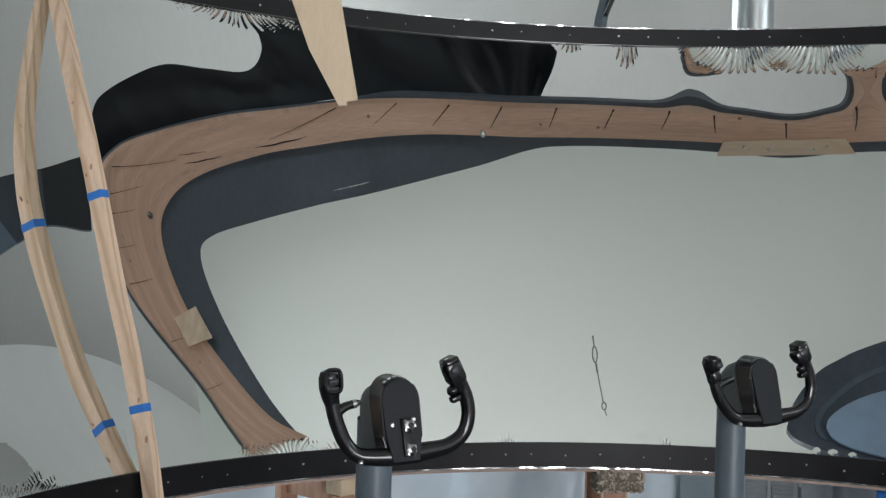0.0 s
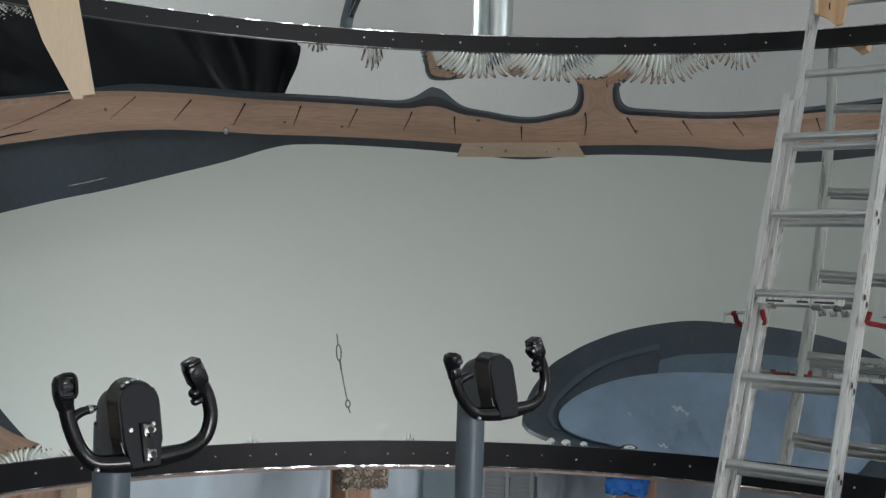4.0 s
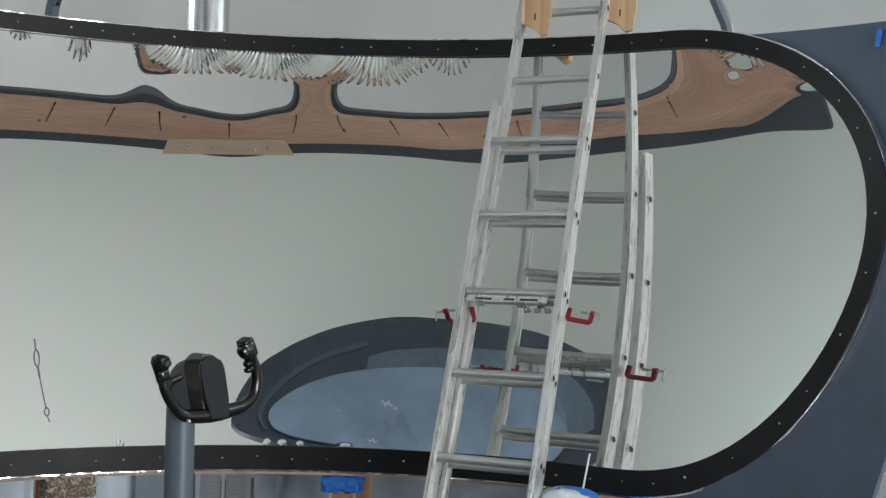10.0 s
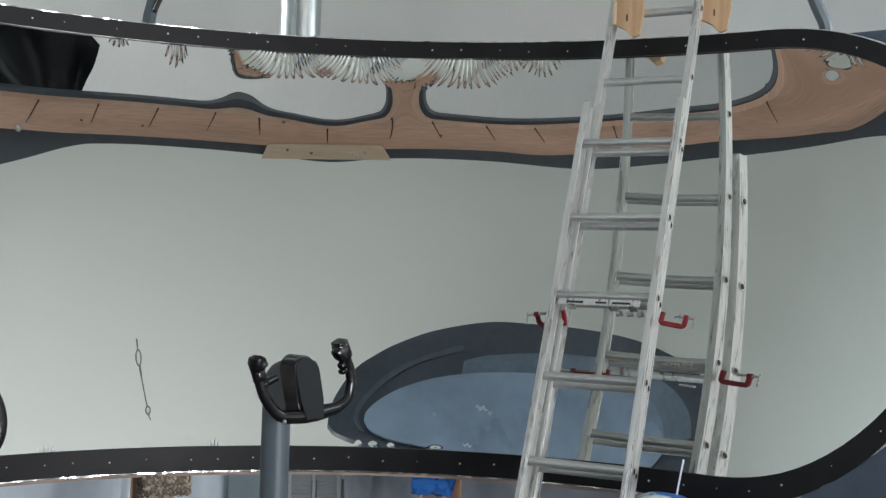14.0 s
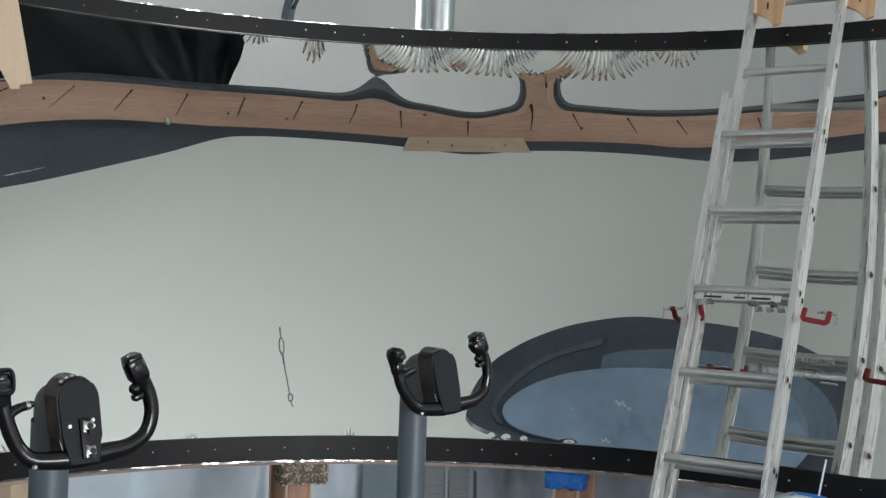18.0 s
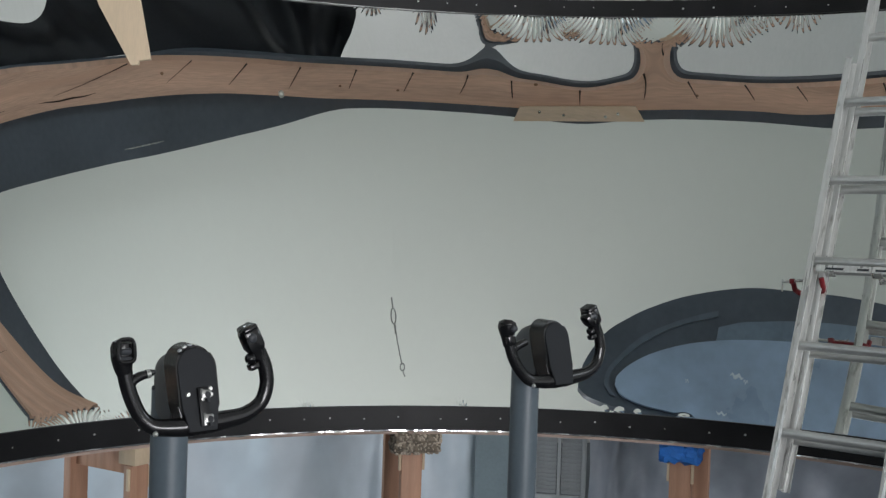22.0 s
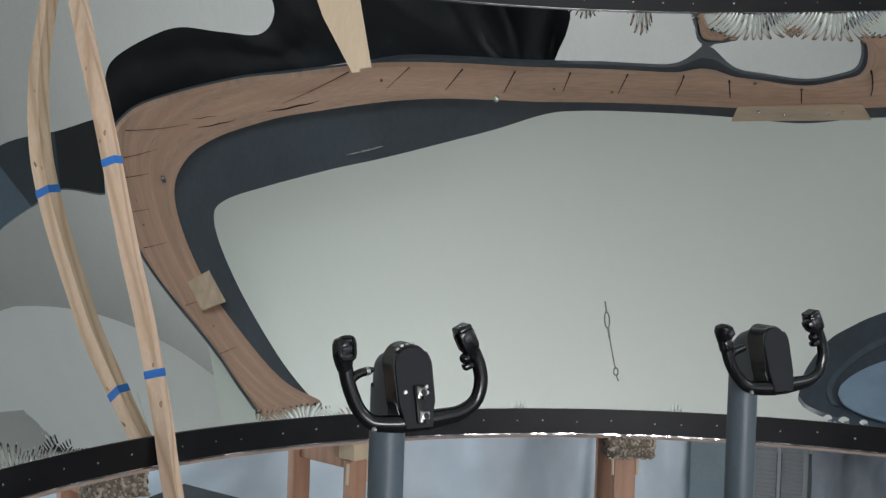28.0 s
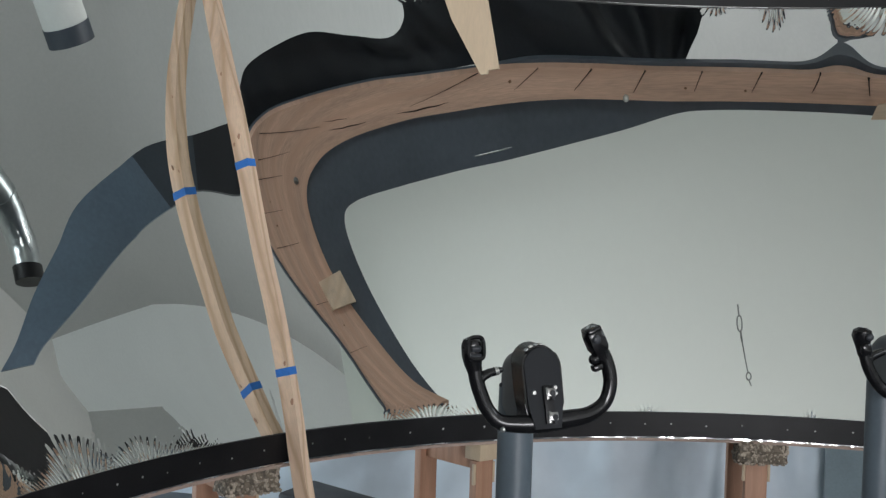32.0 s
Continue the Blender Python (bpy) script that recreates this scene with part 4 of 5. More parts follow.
        part("stub_knob", cyl(bmesh.new(), 0.0085, (-0.099, -0.018, 0.1148), (-0.088, -0.018, 0.117), 16, 0.0035), YOKE, stub)
    else:
        bm = tube(bmesh.new(), [(-0.152, -0.020, 0.108), (-0.156, -0.022, 0.126), (-0.160, -0.026, 0.144), (-0.164, -0.030, 0.160), (-0.165, -0.032, 0.172), (-0.164, -0.032, 0.179)], [0.014, 0.016, 0.021, 0.025, 0.022, 0.010], 20, 1.05, (0, 1, 0))
        gl = part("grip", bm, YOKE, wheel, m=Matrix.Translation((-spread * 1.15, 0, 0)))
        part("trim_switch", ball(bmesh.new(), 0.011, (-0.160, -0.056, 0.156), (1, 0.6, 0.8)), HUB, gl)
        part("grip_guard", boxed((0.026, 0.020, 0.030), pose(-0.160, -0.040, 0.125, 0, -12, 0), 0.006), YOKE, gl)
        bm = tube(bmesh.new(), spline([(-0.144 - spread, -0.020, 0.082), (-0.134 - spread, -0.020, 0.099), (-0.120 - spread * 0.7, -0.018, 0.106), (-0.100 - spread * 0.5, -0.016, 0.112)], 14), [0.013 - 0.003 * i / 13 for i in range(14)], 14, 1.0, (0, 1, 0))
        part("side_stub", bm, YOKE, wheel)
    bm = bmesh.new()
    box(bm, (0.043, 0.046, 0.058), pose(0.121, -0.022, 0.168, 0, -24, 0), 0.014)
    tube(bm, [(0.138, -0.020, 0.128), (0.132, -0.021, 0.146), (0.126, -0.022, 0.160)], [0.015, 0.018, 0.019], 16, 1.1, (0, 1, 0))
    if not plate:
        box(bm, (0.030, 0.040, 0.040), pose(0.104, -0.030, 0.160, 0, -40, 0), 0.012)
    gr = part("grip", bm, YOKE, wheel)
    part("thumb_button", ball(bmesh.new(), 0.010, (0.114, -0.045, 0.172), (1, 0.5, 1), 14, 8), HUB, gr)
    part("grip_cap", boxed((0.034, 0.044, 0.014), pose(0.112, -0.022, 0.191, 0, -24, 0), 0.006), YOKE, gr)
    part("trigger_knob", ball(bmesh.new(), 0.0125, (0.117, -0.026, 0.127), (1, 1, 0.95), 14, 10), YOKE, gr)
    part("trigger", boxed((0.022, 0.022, 0.014), pose(0.124, -0.024, 0.110, 0, -20, 0), 0.004), YOKE, gr)
    if plate:
        # clip plate, screws and the row of counter windows on the hub's crown
        base = part("clip_plate", boxed((0.022, 0.010, 0.080), pose(0.005, -0.042, 0.040, -15.5), 0.002), BLACK, wheel)
        for k, z in enumerate((0.066, 0.018)):
            y = -0.0495 + (z - 0.040) * 0.277
            bm = boxed((0.021, 0.006, 0.018), pose(0.010, y, z, -15.5), 0.003)
            box(bm, (0.007, 0.005, 0.026), pose(0.002, y + 0.001, z - 0.002, -15.5), 0.002)
            clip = part("clip", bm, CLIP, base, "bright metal clip")
            bm = cyl(bmesh.new(), 0.0062, (0.012, y - 0.001, z - 0.001), (0.012, y - 0.0048, z - 0.001), 14)
            box(bm, (0.006, 0.003, 0.015), pose(0.013, y - 0.0036, z - 0.008, -15.5))
            part("keyhole", bm, BLACK_CLOTH, clip)
        for x, z in ((-0.025, 0.066), (0.024, 0.074), (0.024, 0.062)):
            y = -0.0165 - 0.034 * (1 - z / 0.125)
            part("screw", cyl(bmesh.new(), 0.0052, (x, y + 0.001, z), (x, y - 0.003, z), 12, 0.004), STEEL, wheel)
        for k in range(4):
            t = radians(128 - 15 * k)
            part("counter_window", boxed((0.0075, 0.011, 0.003), pose(0.0455 * math.cos(t), 0.002, 0.115 + 0.0478 * math.sin(t), 0, 90 - math.degrees(t), 0), 0.001), STEEL if k % 2 else LOUVRE, wheel)
    part("foot_screw", ball(bmesh.new(), 0.006, (-0.096, -0.036, -0.006), (1, 1, 1), 10, 8), STEEL, wheel)
    return top


yoke((-0.138, 2.617, 1.098), 25.0, -2.5, True, 0.040)
yoke((0.8176, 3.305, 1.105), 25.0, -2.5, False, 0.0405, -0.008, 0.016)

# ------------------------------------------------------------ the ladder
FOOT, HEAD = Vector((2.257, 4.092, 1.121)), Vector((2.617, 4.412, 2.373))
UPW = (HEAD - FOOT).normalized()
RUNG = Vector((0.648, -0.7625, 0.0))
RUNG = (RUNG - UPW * RUNG.dot(UPW)).normalized()
FACING = RUNG.cross(UPW).normalized()
LM = Matrix((RUNG, FACING, UPW)).transposed().to_4x4()
LM.translation = FOOT
ladder = thing("extension_ladder", "worn two-section aluminium extension ladder leaning on wooden pads", "ladder")
ladder.matrix_world = LM


def rail(x, y, z0, z1, side):
    bm = bmesh.new()
    w, d, t = 0.026, 0.057, 0.004
    box(bm, (t, d, z1 - z0), pose(x, y, (z0 + z1) / 2))
    for s in (-1, 1):
        box(bm, (w, t, z1 - z0), pose(x + side * w / 2, y + s * (d / 2 - t / 2), (z0 + z1) / 2), 0.0012)
    return bm


foot_z = -FOOT.z / UPW.z
STEP = 0.345
for x, wide in ((0.06, 0.045), (0.14, 0.035), (-0.12, 0.04)):
    part("rung_lock", boxed((wide, 0.030, 0.006), pose(x, 0.032, 0.285, 25, 0, 12), 0.001), STEEL, ladder, "bright metal rung lock")
for x, side in ((-0.220, -1), (0.220, 1)):
    part("base_rail", rail(x, 0.0, foot_z, 1.225, -side), ALU, ladder)
for x, side in ((-0.204, -1), (0.204, 1)):
    part("fly_rail", rail(x, -0.080, -0.55, 2.15, -side), ALU, ladder)


def rung(z, w, y, r=0.018):
    bm = bmesh.new()
    cyl(bm, r, (-w, y, z), (w, y, z), 18)
    return bm


for k in range(-3, 4):
    part("base_rung", rung(STEP * k, 0.216, 0.0), RUNG_ALU, ladder)
for k in range(-1, 6):
    part("fly_rung", rung(STEP * k - 0.006, 0.200, -0.080), RUNG_ALU, ladder)
for x, y, ks in ((0.220, 0.0, range(-3, 4)), (-0.220, 0.0, range(-3, 4)), (0.204, -0.080, range(-1, 6)), (-0.204, -0.080, range(-1, 6))):
    out = math.copysign(1.0, x)
    for k in ks:
        c = cyl(bmesh.new(), 0.0165, (x + out * 0.002, y, STEP * k), (x + out * 0.0055, y, STEP * k), 16)
        flare = part("rung_end", c, RUNG_ALU, ladder, "flared rung end")
        # a dark disc on the closed end gives the hollow's shade
        part("rung_bore_shade", cyl(bmesh.new(), 0.0115, (x + out * 0.004, y, STEP * k), (x + out * 0.0062, y, STEP * k), 14), KERF, flare, "dark disc for the shade inside the rung")
# guide bracket that ties the two sections, under one rung
part("guide_plate", boxed((0.345, 0.004, 0.030), pose(-0.012, 0.020, STEP - 0.034, 12), 0.001), ALU, ladder, "bent guide plate between the sections")
for x, wide in ((-0.11, 0.070), (0.0, 0.045), (0.085, 0.075)):
    part("guide_slot", boxed((wide, 0.003, 0.008), pose(x, 0.0235, STEP - 0.036, 12)), HUB, ladder, "dark slot in the guide plate")
for x in (0.03, 0.075, 0.12):
    part("guide_tab", boxed((0.034, 0.003, 0.024), pose(x, -0.118, STEP - 0.03, -35, 0, 18), 0.001), STEEL, ladder, "bright metal guide tab")

# ----------------------------------------------------------- the batten
BATTEN = spline([(-0.790, 3.945, 0.0), (-0.935, 4.022, 0.56), (-0.987, 4.052, 0.817), (-1.023, 4.070, 0.973), (-1.076, 4.092, 1.190), (-1.134, 4.120, 1.386), (-1.216, 4.160, 1.703), (-1.268, 4.192, 1.890), (-1.336, 4.245, 2.101), (-1.393, 4.305, 2.276), (-1.455, 4.372, 2.46)], 61)
batten = thing("wooden_batten", "bowed pale pine batten leaning against the mirror frame", "batten", BATTEN[0])


def batten_ring(q, d, wide, deep):
    """Four corners of the batten's section at q, square to its run d."""
    side = Vector((0.90, -0.44, 0.0))
    side = (side - d * side.dot(d)).normalized()
    front = side.cross(d).normalized()
    return [q - BATTEN[0] + side * (wide * a) + front * (deep * b) for a, b in ((-0.5, -0.5), (0.5, -0.5), (0.5, 0.5), (-0.5, 0.5))]


def batten_at(z):
    """Place and run of the batten at the height z."""
    i = min(range(1, 60), key=lambda k: abs(BATTEN[k].z - z))
    return BATTEN[i], (BATTEN[i + 1] - BATTEN[i - 1]).normalized()


bm = bmesh.new()
rows = []
for i, q in enumerate(BATTEN):
    d = (BATTEN[min(i + 1, 60)] - BATTEN[max(i - 1, 0)]).normalized()
    rows.append([bm.verts.new(c) for c in batten_ring(q, d, 0.059, 0.038)])
for a, b in zip(rows, rows[1:]):
    for j in range(4):
        bm.faces.new((a[j], a[(j + 1) % 4], b[(j + 1) % 4], b[j]))
bm.faces.new(rows[0])
bm.faces.new(rows[-1])
# grain along the batten, each face with its own strip of it
uv = bm.loops.layers.uv.new("grain")
run = {v: 0.045 * i for i, row in enumerate(rows) for v in row}
for face in bm.faces:
    side = max(range(3), key=lambda k: abs(face.normal[k]))
    for corner in face.loops:
        v = corner.vert.co
        corner[uv].uv = (run[corner.vert], (v.x if side == 1 else v.y) + 0.33 * v.z * (0.8 if side == 1 else -0.5) + 0.4 * side)
bmesh.ops.bevel(bm, geom=[e for e in bm.edges if abs(e.verts[0].co.z - e.verts[1].co.z) > 0.01], offset=0.002, segments=1, affect="EDGES")
part("batten_board", bm, WOOD_BATTEN, batten)
for z, across, r in ((1.80, 0.012, 0.006), (1.765, -0.018, 0.004), (1.02, 0.018, 0.005), (0.88, 0.022, 0.007), (2.05, -0.010, 0.004)):
    q, d = batten_at(z)
    for face in (-1, 1):
        part("knot", ball(bmesh.new(), r, q - BATTEN[0] + Vector((0.90 * across - 0.44 * 0.0192 * face, -0.44 * across - 0.90 * 0.0192 * face, 0)), (1.0, 0.35, 1.8), 12, 8), WOOD_POST, batten)
for z in (1.703, 0.975):
    q, d = batten_at(z)
    bm = bmesh.new()
    a, b = [[bm.verts.new(c) for c in batten_ring(q + d * h, d, 0.0618, 0.0408)] for h in (-0.014, 0.014)]
    for j in range(4):
        bm.faces.new((a[j], a[(j + 1) % 4], b[(j + 1) % 4], b[j]))
    bm.faces.new(a)
    bm.faces.new(b)
    part("tape_band", bm, TAPE, batten, "blue masking tape round the batten", smooth=False)


# -------------------------------------------------- clamps on the ladder
def clamp(x, z, side):
    """A red C-clamp with a steel screw, gripping a rail; local to the ladder."""
    c = thing("c_clamp", "red painted C-clamp gripping the ladder rail", "clamp", group="clamps on the ladder")
    c.matrix_world = LM @ pose(x, -0.03 if side < 0 else -0.075, z, 0, 8 * side, 0)
    w, h = (0.057, 0.018) if side < 0 else (0.048, 0.022)
    deep = -0.052 if side < 0 else 0.0
    corner = [(-w, 0, h), (-w, deep * 0.5, -h * 0.7), (-w * 0.86, deep, -h), (w * 0.86, deep, -h), (w, deep * 0.5, -h * 0.7), (w, 0, h)]
    path = [Vector(a).lerp(Vector(b), i / 5) for a, b in zip(corner, corner[1:]) for i in range(5)] + [Vector(corner[-1])]
    part("clamp_frame", tube(bmesh.new(), path, 0.0085, 8, 1.25, (0, 1, 0.01)), RED, c)
    b = cyl(bmesh.new(), 0.0055, (side * w * 0.1, 0, h * 0.75), (side * w * 1.75, 0, h * 0.75), 10)
    screw_ = part("clamp_screw", b, STEEL, c)
    part("screw_boss", cyl(bmesh.new(), 0.0105, (side * w * 0.86, 0, h * 0.75), (side * w * 1.18, 0, h * 0.75), 12), RED, screw_)
    part("swivel_pad", cyl(bmesh.new(), 0.009, (side * w * 0.06, 0, h * 0.75), (side * w * 0.14, 0, h * 0.75), 12), STEEL, screw_)
    e = side * w * 1.72
    part("tommy_bar", cyl(bmesh.new(), 0.0032, (e, 0, h * 0.75 + 0.012), (e, 0, h * 0.75 - 0.040), 8), STEEL, screw_)
    return c


clamp(-0.232, 0.262, -1)
clamp(0.272, 0.285, 1)

# wooden stand-off pads at the ladder's head
for p, lab in (((2.677, 4.60, 2.67), "shaped plywood stand-off pad behind the ladder head"), ((2.996, 4.40, 2.69), "shaped plywood stand-off pad behind the ladder head")):
    t = thing("wooden_pad", lab, "pad", group="ladder pads")
    t.matrix_world = Matrix.Translation(p) @ pose(0, 0, 0, 0, 0, -40)
    prof = [(-0.06, 0.30), (0.055, 0.30), (0.060, 0.02), (0.045, -0.075), (0.015, -0.085), (-0.02, -0.05), (-0.06, -0.03)]
    bm = bmesh.new()
    f = [bm.verts.new((x, -0.02, z)) for x, z in prof]
    g = [bm.verts.new((x, 0.02, z)) for x, z in prof]
    for i in range(len(prof)):
        j = (i + 1) % len(prof)
        bm.faces.new((f[i], f[j], g[j], g[i]))
    bm.faces.new(f)
    bm.faces.new(g)
    part("pad_board", bm, WOOD_PAD, t)
    part("pad_cleat", boxed((0.016, 0.06, 0.10), pose(-0.066, 0, 0.02), 0.003), PLY, t)
    part("pad_slot", boxed((0.006, 0.044, 0.03), pose(-0.01, 0, 0.0)), KERF, t)

# ------------------------------------ hanging template by the black cloth
tpl = thing("plywood_template", "pale tapered plywood template hanging in front of the mirror", "template")
bm = bmesh.new()
prof = [(-0.600, 3.10), (-0.330, 3.10), (-0.296, 2.210), (-0.243, 1.945), (-0.272, 1.940), (-0.274, 1.930), (-0.292, 1.928), (-0.375, 2.075), (-0.424, 2.203)]
f = [bm.verts.new((x, 3.184, z)) for x, z in prof]
g = [bm.verts.new((x + 0.002, 3.202, z)) for x, z in prof]
for i in range(len(prof)):
    j = (i + 1) % len(prof)
    bm.faces.new((f[i], f[j], g[j], g[i]))
bm.faces.new(f)
bm.faces.new(g)
part("template_board", bm, PLY, tpl, smooth=False)

# --------------------------------------------- things over the mirror
duct = thing("metal_duct", "galvanised round duct rising behind the mirror frame", "duct")
part("duct_pipe", tube(bmesh.new(), [Vector((1.53, 6.0, 2.35)), Vector((1.53, 6.0, 3.0))] + spline([(1.53, 6.0, 3.12), (1.52, 6.0, 3.30), (1.46, 6.02, 3.44), (1.34, 6.05, 3.55), (1.18, 6.08, 3.66), (0.9, 6.14, 4.1), (0.85, 6.15, H)], 30), 0.106, 32), GALV, duct)
part("duct_seam", boxed((0.012, 0.006, 0.65), pose(1.478, 5.905, 2.725, 0, 0, -30), 0.002), GALV, duct)
for k in range(3):
    part("duct_ring", cyl(bmesh.new(), 0.1085, (1.53, 6.0, 2.98 + 0.06 * k), (1.53, 6.0, 2.99 + 0.06 * k), 40), GALV, duct)
part("duct_collar", cyl(bmesh.new(), 0.110, (1.53, 6.0, 2.60), (1.53, 6.0, 2.63), 40), GALV, duct)

strut = thing("frame_strut", "blue-grey strut rising from the mirror's upper frame", "strut", group="frame struts")
part("strut_bar", tube(bmesh.new(), [(0.700, 5.62, 2.50), (0.715, 5.60, 2.66), (0.775, 5.55, 2.95), (0.86, 5.5, 3.5), (0.9, 5.5, H)], 0.030, 4, 1.0, (0, 1, 0)), COLUMN, strut, smooth=False)
part("strut_bracket", boxed((0.02, 0.06, 0.14), pose(0.752, 5.53, 2.73, 0, 22, 0), 0.004), BLACK, strut)
strut2 = thing("frame_strut", "curved blue-grey strut beside the mirror's rounded end", "strut", group="frame struts")
part("strut_bar", tube(bmesh.new(), spline([(3.372, 4.13, 2.50), (3.365, 4.13, 2.62), (3.33, 4.14, 2.70), (3.27, 4.17, 2.85), (3.26, 4.26, 2.98), (3.40, 4.45, 3.05), (3.9, 4.9, 3.08)], 24), 0.028, 8, 1.0, (0, 1, 0)), COLUMN, strut2)

# ------------------------------------------ supports under the mirror
FOAM_RNG = random.Random(7)


def foam_cap(parent, size):
    """A lumpy pad of chipped foam."""
    bm = boxed(size, Matrix(), 0.012)
    bmesh.ops.subdivide_edges(bm, edges=bm.edges[:], cuts=5, use_grid_fill=True)
    for v in bm.verts:
        n = noise.noise_vector(v.co * 42) * 0.011 + noise.noise_vector(v.co * 110) * 0.007
        v.co += n
    pad = part("foam_pad", bm, NEST, parent, "pad of grey-brown chipped foam")
    bm = bmesh.new()
    for _ in range(230):
        a, b = FOAM_RNG.uniform(-0.5, 0.5), FOAM_RNG.uniform(-0.5, 0.5)
        face = FOAM_RNG.choice(((a, -0.5, b), (a, -0.5, b), (0.5, a, b), (-0.5, a, b), (a, b, -0.5)))
        r = FOAM_RNG.uniform(0.0035, 0.0085)
        bmesh.ops.create_icosphere(bm, subdivisions=1, radius=r, matrix=Matrix.Translation([f_ * s for f_, s in zip(face, size)]) @ pose(0, 0, 0, 360 * a, 360 * b, 0) @ Matrix.Diagonal((1.3, 0.8, 1, 1)))
    tagged(part("chip_layer", bm, CHIP, pad, smooth=False), "layer of pale foam chips", kind="stuff")
    return pad


def support(x, y, cap, depth=0.34, twist=0.0, top=0.622):
    """A front and a rear post joined by a rail that runs back under the ledge."""
    d = Vector((x - CX, y - CY))
    ang = -math.degrees(math.atan2(d.x, d.y)) + twist
    label = {"foam": "fir post frame capped with chipped foam under the ledge", "tape": "fir post frame wrapped with blue tape under the ledge", "block": "fir post frame with a pine cap block under the ledge"}[cap]
    s = thing("support_frame", label, "support", group="supports under the mirror")
    s.matrix_world = Matrix.Translation((x, y, 0)) @ pose(0, 0, 0, 0, 0, ang)
    h = top - 0.06
    part("front_post", boxed((0.092, 0.040, h), pose(0, 0, h / 2), 0.003), WOOD_POST, s)
    part("rear_post", boxed((0.092, 0.040, top), pose(0, depth, top / 2), 0.003), WOOD_POST, s)
    part("top_rail", boxed((0.040, depth - 0.045, 0.089), pose(0.0, depth / 2, top - 0.055), 0.003), WOOD_POST, s)
    for k in (-1, 1):
        part("cleat", boxed((0.011, 0.014, 0.085), pose(k * 0.0525, -0.012, h - 0.052), 0.002), PLY, s)
    if cap == "foam":
        o = foam_cap(s, (0.20, 0.12, 0.095))
        o.location = (0.012, -0.01, top - 0.025)
    elif cap == "tape":
        bm = boxed((0.165, 0.10, 0.072), pose(0, 0, top - 0.03), 0.006)
        bmesh.ops.subdivide_edges(bm, edges=bm.edges[:], cuts=7, use_grid_fill=True)
        for v in bm.verts:
            low = max(0.0, (top - 0.03 - v.co.z) / 0.036)
            v.co += noise.noise_vector(v.co * 34) * 0.013 + noise.noise_vector(v.co * 95) * 0.008
            v.co.z += 0.016 * low * noise.noise(Vector((v.co.x * 60, v.co.y * 20, 2.0)))
        part("tape_wrap", bm, TAPE, s, "crumpled blue masking tape")
        for x, z in ((-0.035, 0.012), (0.012, 0.016), (0.045, 0.010)):
            part("tape_scrap", boxed((0.020, 0.004, 0.020), pose(x, -0.052, top + z - 0.004, 14, 9, 0), 0.001), TAPE, s)
    else:
        part("cap_block", boxed((0.115, 0.09, 0.066), pose(0.006, 0, top - 0.022), 0.003), PLY, s)
    return s


support(-1.160, 4.03, "foam", 0.30, -14)
support(-0.370, 4.725, "block", 0.34, 18)
support(0.758, 5.06, "foam", 0.30, 6)
support(1.887, 4.797, "tape", 0.30, -9)

# ------------------------------------------- back of the under-space


def drape(name, line, z0, z1, folds, material, label, category, n=90, rows=14, seed=1, crease=0.0):
    """A hanging sheet along a ground line, with folds and creases."""
    pts = spline([(x, y, 0) for x, y in line], n)
    bm = bmesh.new()
    grid = []
    for i, p in enumerate(pts):
        t = (pts[min(i + 1, n - 1)] - pts[max(i - 1, 0)]).normalized()
        nrm = Vector((t.y, -t.x, 0))
        row = []
        for j in range(rows + 1):
            z = z0 + (z1 - z0) * j / rows
            k = noise.noise(Vector((11.7 * i / n + seed, 0.56 * j / rows, 3.1))) * folds + noise.noise(Vector((29.7 * i / n, 4.3 * j / rows, seed))) * folds * 0.35 + crease * (noise.noise(Vector((i * 0.06 + 0.11 * j, 0.05 * j, seed + 7.0))) + 0.5 * noise.noise(Vector((0.15 * i - 0.17 * j, 0.12 * j, seed + 3.0))))
            row.append(bm.verts.new(p + nrm * k + Vector((0, 0, z))))
        grid.append(row)
    for a, b in zip(grid, grid[1:]):
        for j in range(rows):
            bm.faces.new((a[j], b[j], b[j + 1], a[j + 1]))
    return solid(name, bm, material, label, category)


drape("white_sheet", ((-2.9, 6.25), (-2.2, 6.12), (-1.29, 6.00), (-0.75, 5.97), (-0.10, 5.98), (0.28, 5.90), (0.58, 6.10), (0.80, 6.12), (1.00, 6.10), (1.26, 6.08)), 0.0, 1.05, 0.09, SHEET, "white plastic sheet hung behind the mirror supports", "plastic sheet", 200, 36, 1, 0.02)
solid("partition", boxed((0.30, 0.03, 1.1), pose(1.375, 5.93, 0.55, 0, 0, -12)), PARTITION, "pale painted partition beside the louvred door", "partition", kind="structure", smooth=False)
drape("grey_sheet", ((1.765, 5.72), (2.05, 5.72), (2.51, 5.45), (3.0, 5.15), (3.6, 4.6), (4.2, 4.0)), 0.0, 1.05, 0.045, GREY_SHEET, "creased grey plastic sheet behind the supports", "plastic sheet", 200, 44, 5, 0.022)

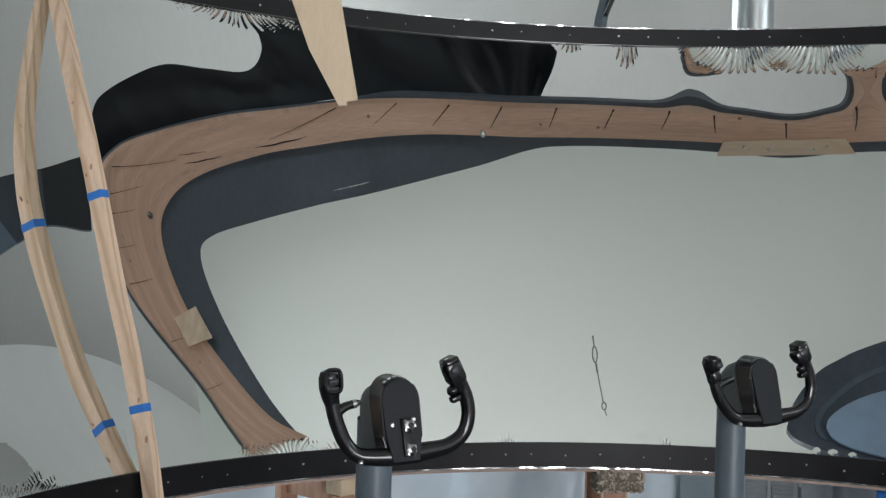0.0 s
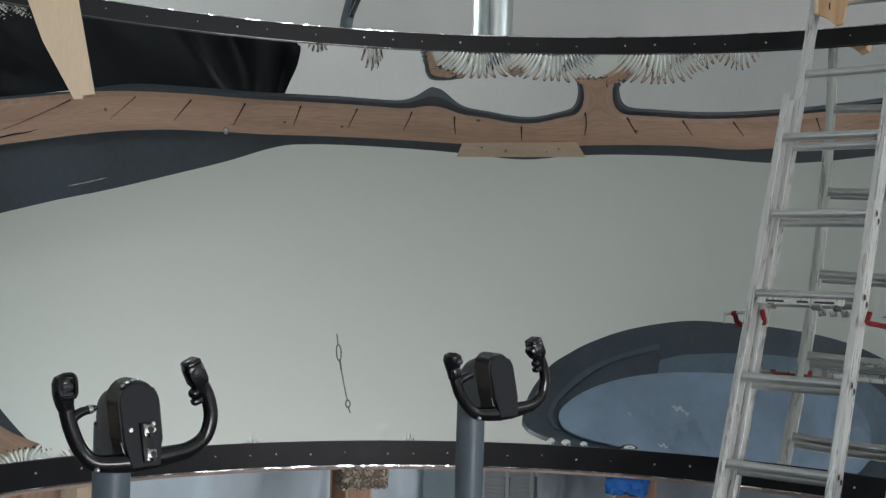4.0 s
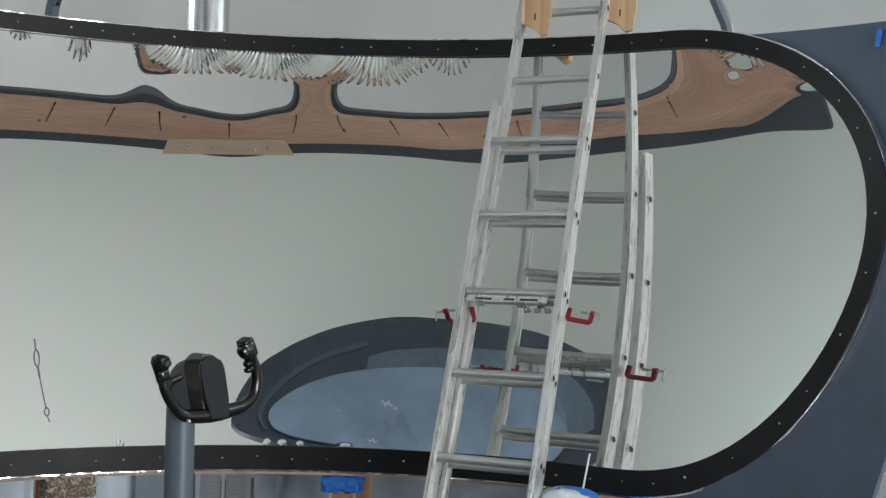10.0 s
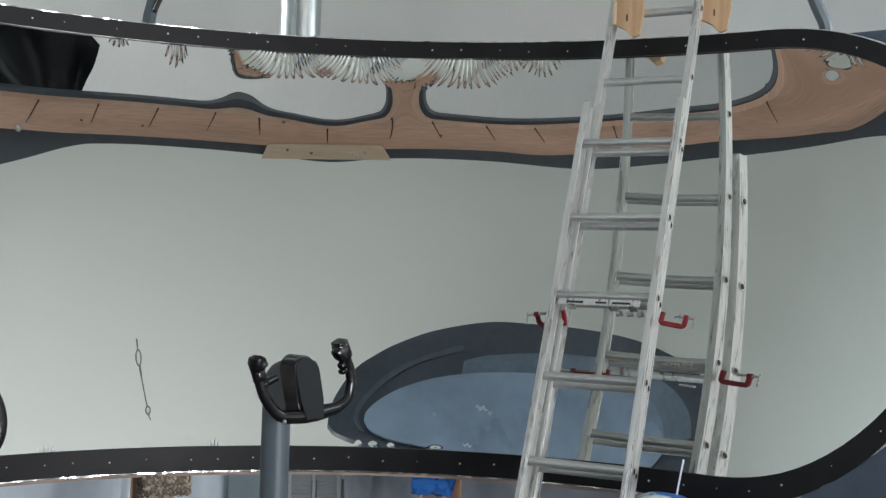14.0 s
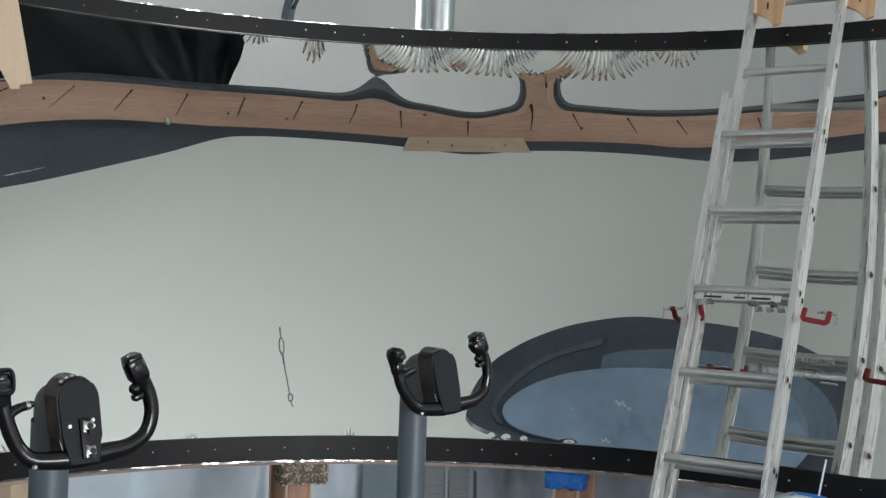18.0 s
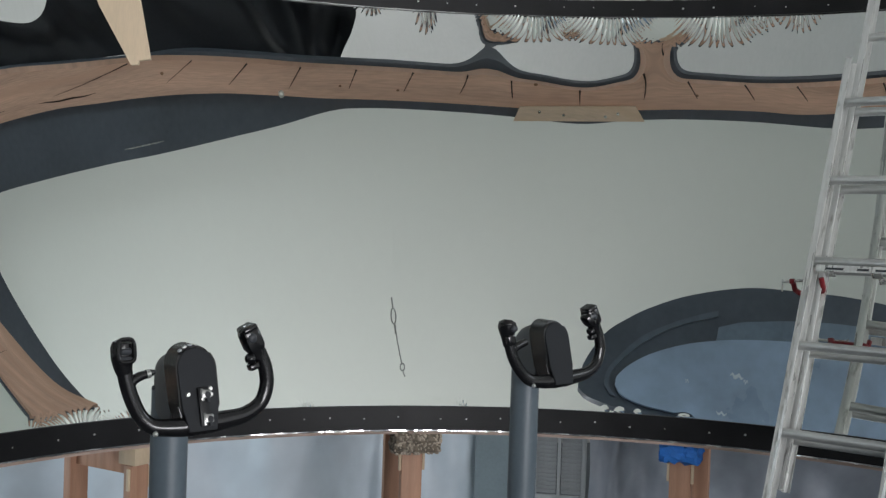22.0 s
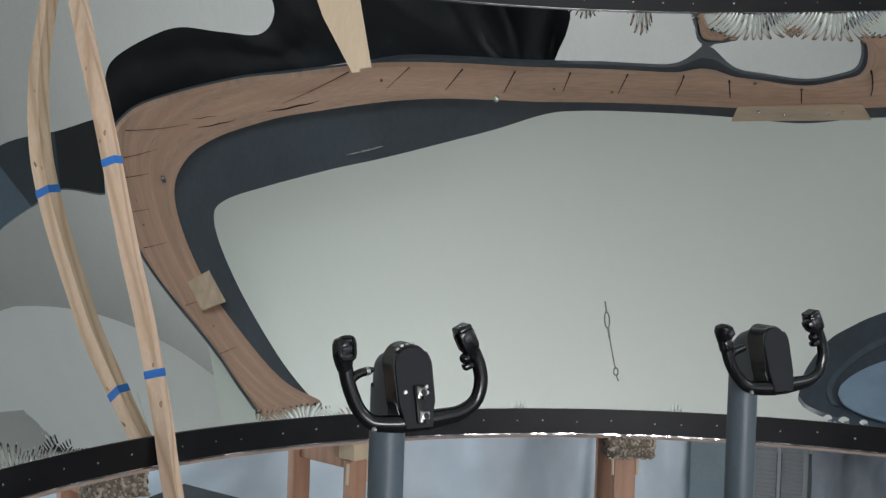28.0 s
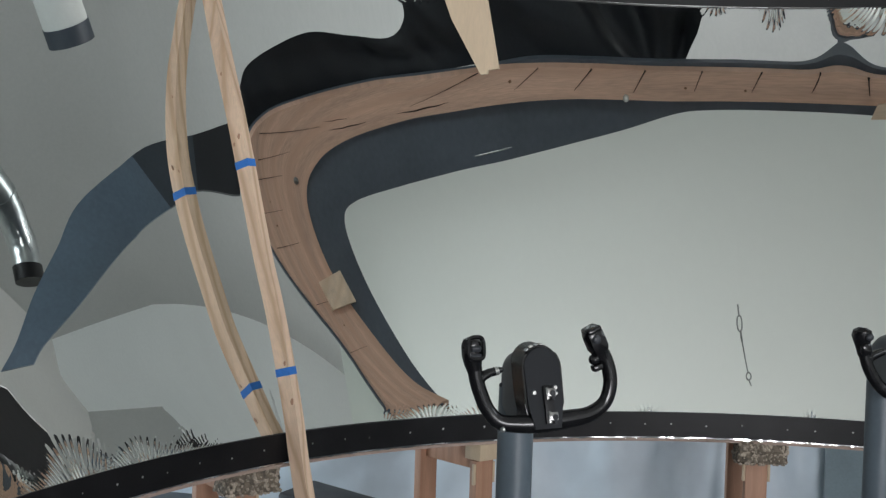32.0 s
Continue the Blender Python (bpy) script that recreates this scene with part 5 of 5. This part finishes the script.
door = thing("louvred_door", "white louvred closet door standing ajar behind the mirror", "door")
door.matrix_world = Matrix.Translation((1.505, 5.86, 0.115)) @ pose(0, 0, 0, 0, 0, -22)
DW, DH = 0.275, 0.95
for x, w in ((0.012, 0.024), (DW / 2, 0.016), (DW - 0.012, 0.024)):
    part("stile", boxed((w, 0.024, DH), pose(x, 0, DH / 2), 0.002), LOUVRE, door)
for z in (0.03, DH - 0.03):
    part("door_rail", boxed((DW, 0.024, 0.06), pose(DW / 2, 0, z), 0.002), LOUVRE, door)
slat = mesh_of("slat", boxed((DW / 2 - 0.03, 0.004, 0.026), pose(0, 0, 0, 38)), LOUVRE, False)
for col in (0, 1):
    for k in range(40):
        s = new("slat", slat)
        s.parent = door
        s.location = (DW * (0.25 + 0.5 * col) + (0.002 if col == 0 else -0.002), 0, 0.075 + 0.0205 * k)

box_ = thing("equipment_case", "dark grey moulded equipment case on the floor", "case")
box_.matrix_world = Matrix.Translation((-0.96, 4.63, -0.0)) @ pose(0, 0, 0, 0, 0, -18)
part("case_body", boxed((0.34, 0.26, 0.335), pose(0, 0, 0.1675), 0.012), HUB, box_)
part("case_lid", boxed((0.35, 0.27, 0.07), pose(0, 0, 0.368, 0, 7, 0), 0.014), HUB, box_)

# bag hung beside the ladder
bag = thing("wrapped_bag", "clear plastic wrapped bundle with blue ends, hung on a cord", "bag")
bm = bmesh.new()
bmesh.ops.create_uvsphere(bm, u_segments=40, v_segments=24, radius=1.0)
for v in bm.verts:
    c = v.co
    s = Vector([math.copysign(abs(q) ** 0.62, q) for q in c])
    v.co = Vector((s.x * 0.125, s.y * 0.105, s.z * 0.125)) * (1 + 0.05 * noise.noise(c * 2.3)) + noise.noise_vector(c * 5) * 0.006
part("bag_body", bm, PLASTIC_WHITE, bag, "crinkled clear film over white")
bm = bmesh.new()
bmesh.ops.create_uvsphere(bm, u_segments=36, v_segments=20, radius=1.0)
for v in bm.verts:
    c = v.co
    s = Vector([math.copysign(abs(q) ** 0.62, q) for q in c])
    v.co = Vector((s.x * 0.119 + 0.012, s.y * 0.10 + 0.012, s.z * 0.125 + 0.004))
part("blue_cap", bm, TAPE, bag, "bright blue end of the bundle")
bm = boxed((0.235, 0.205, 0.06), pose(0, 0, -0.105), 0.02)
part("blue_base", bm, TAPE, bag)
part("cord", cyl(bmesh.new(), 0.004, (0.045, 0.02, 0.10), (0.062, 0.05, 0.26), 8), SHEET, bag)
bag.matrix_world = Matrix.Translation((2.44, 3.85, 0.583)) @ pose(0, 0, 0, 0, 4, -30)
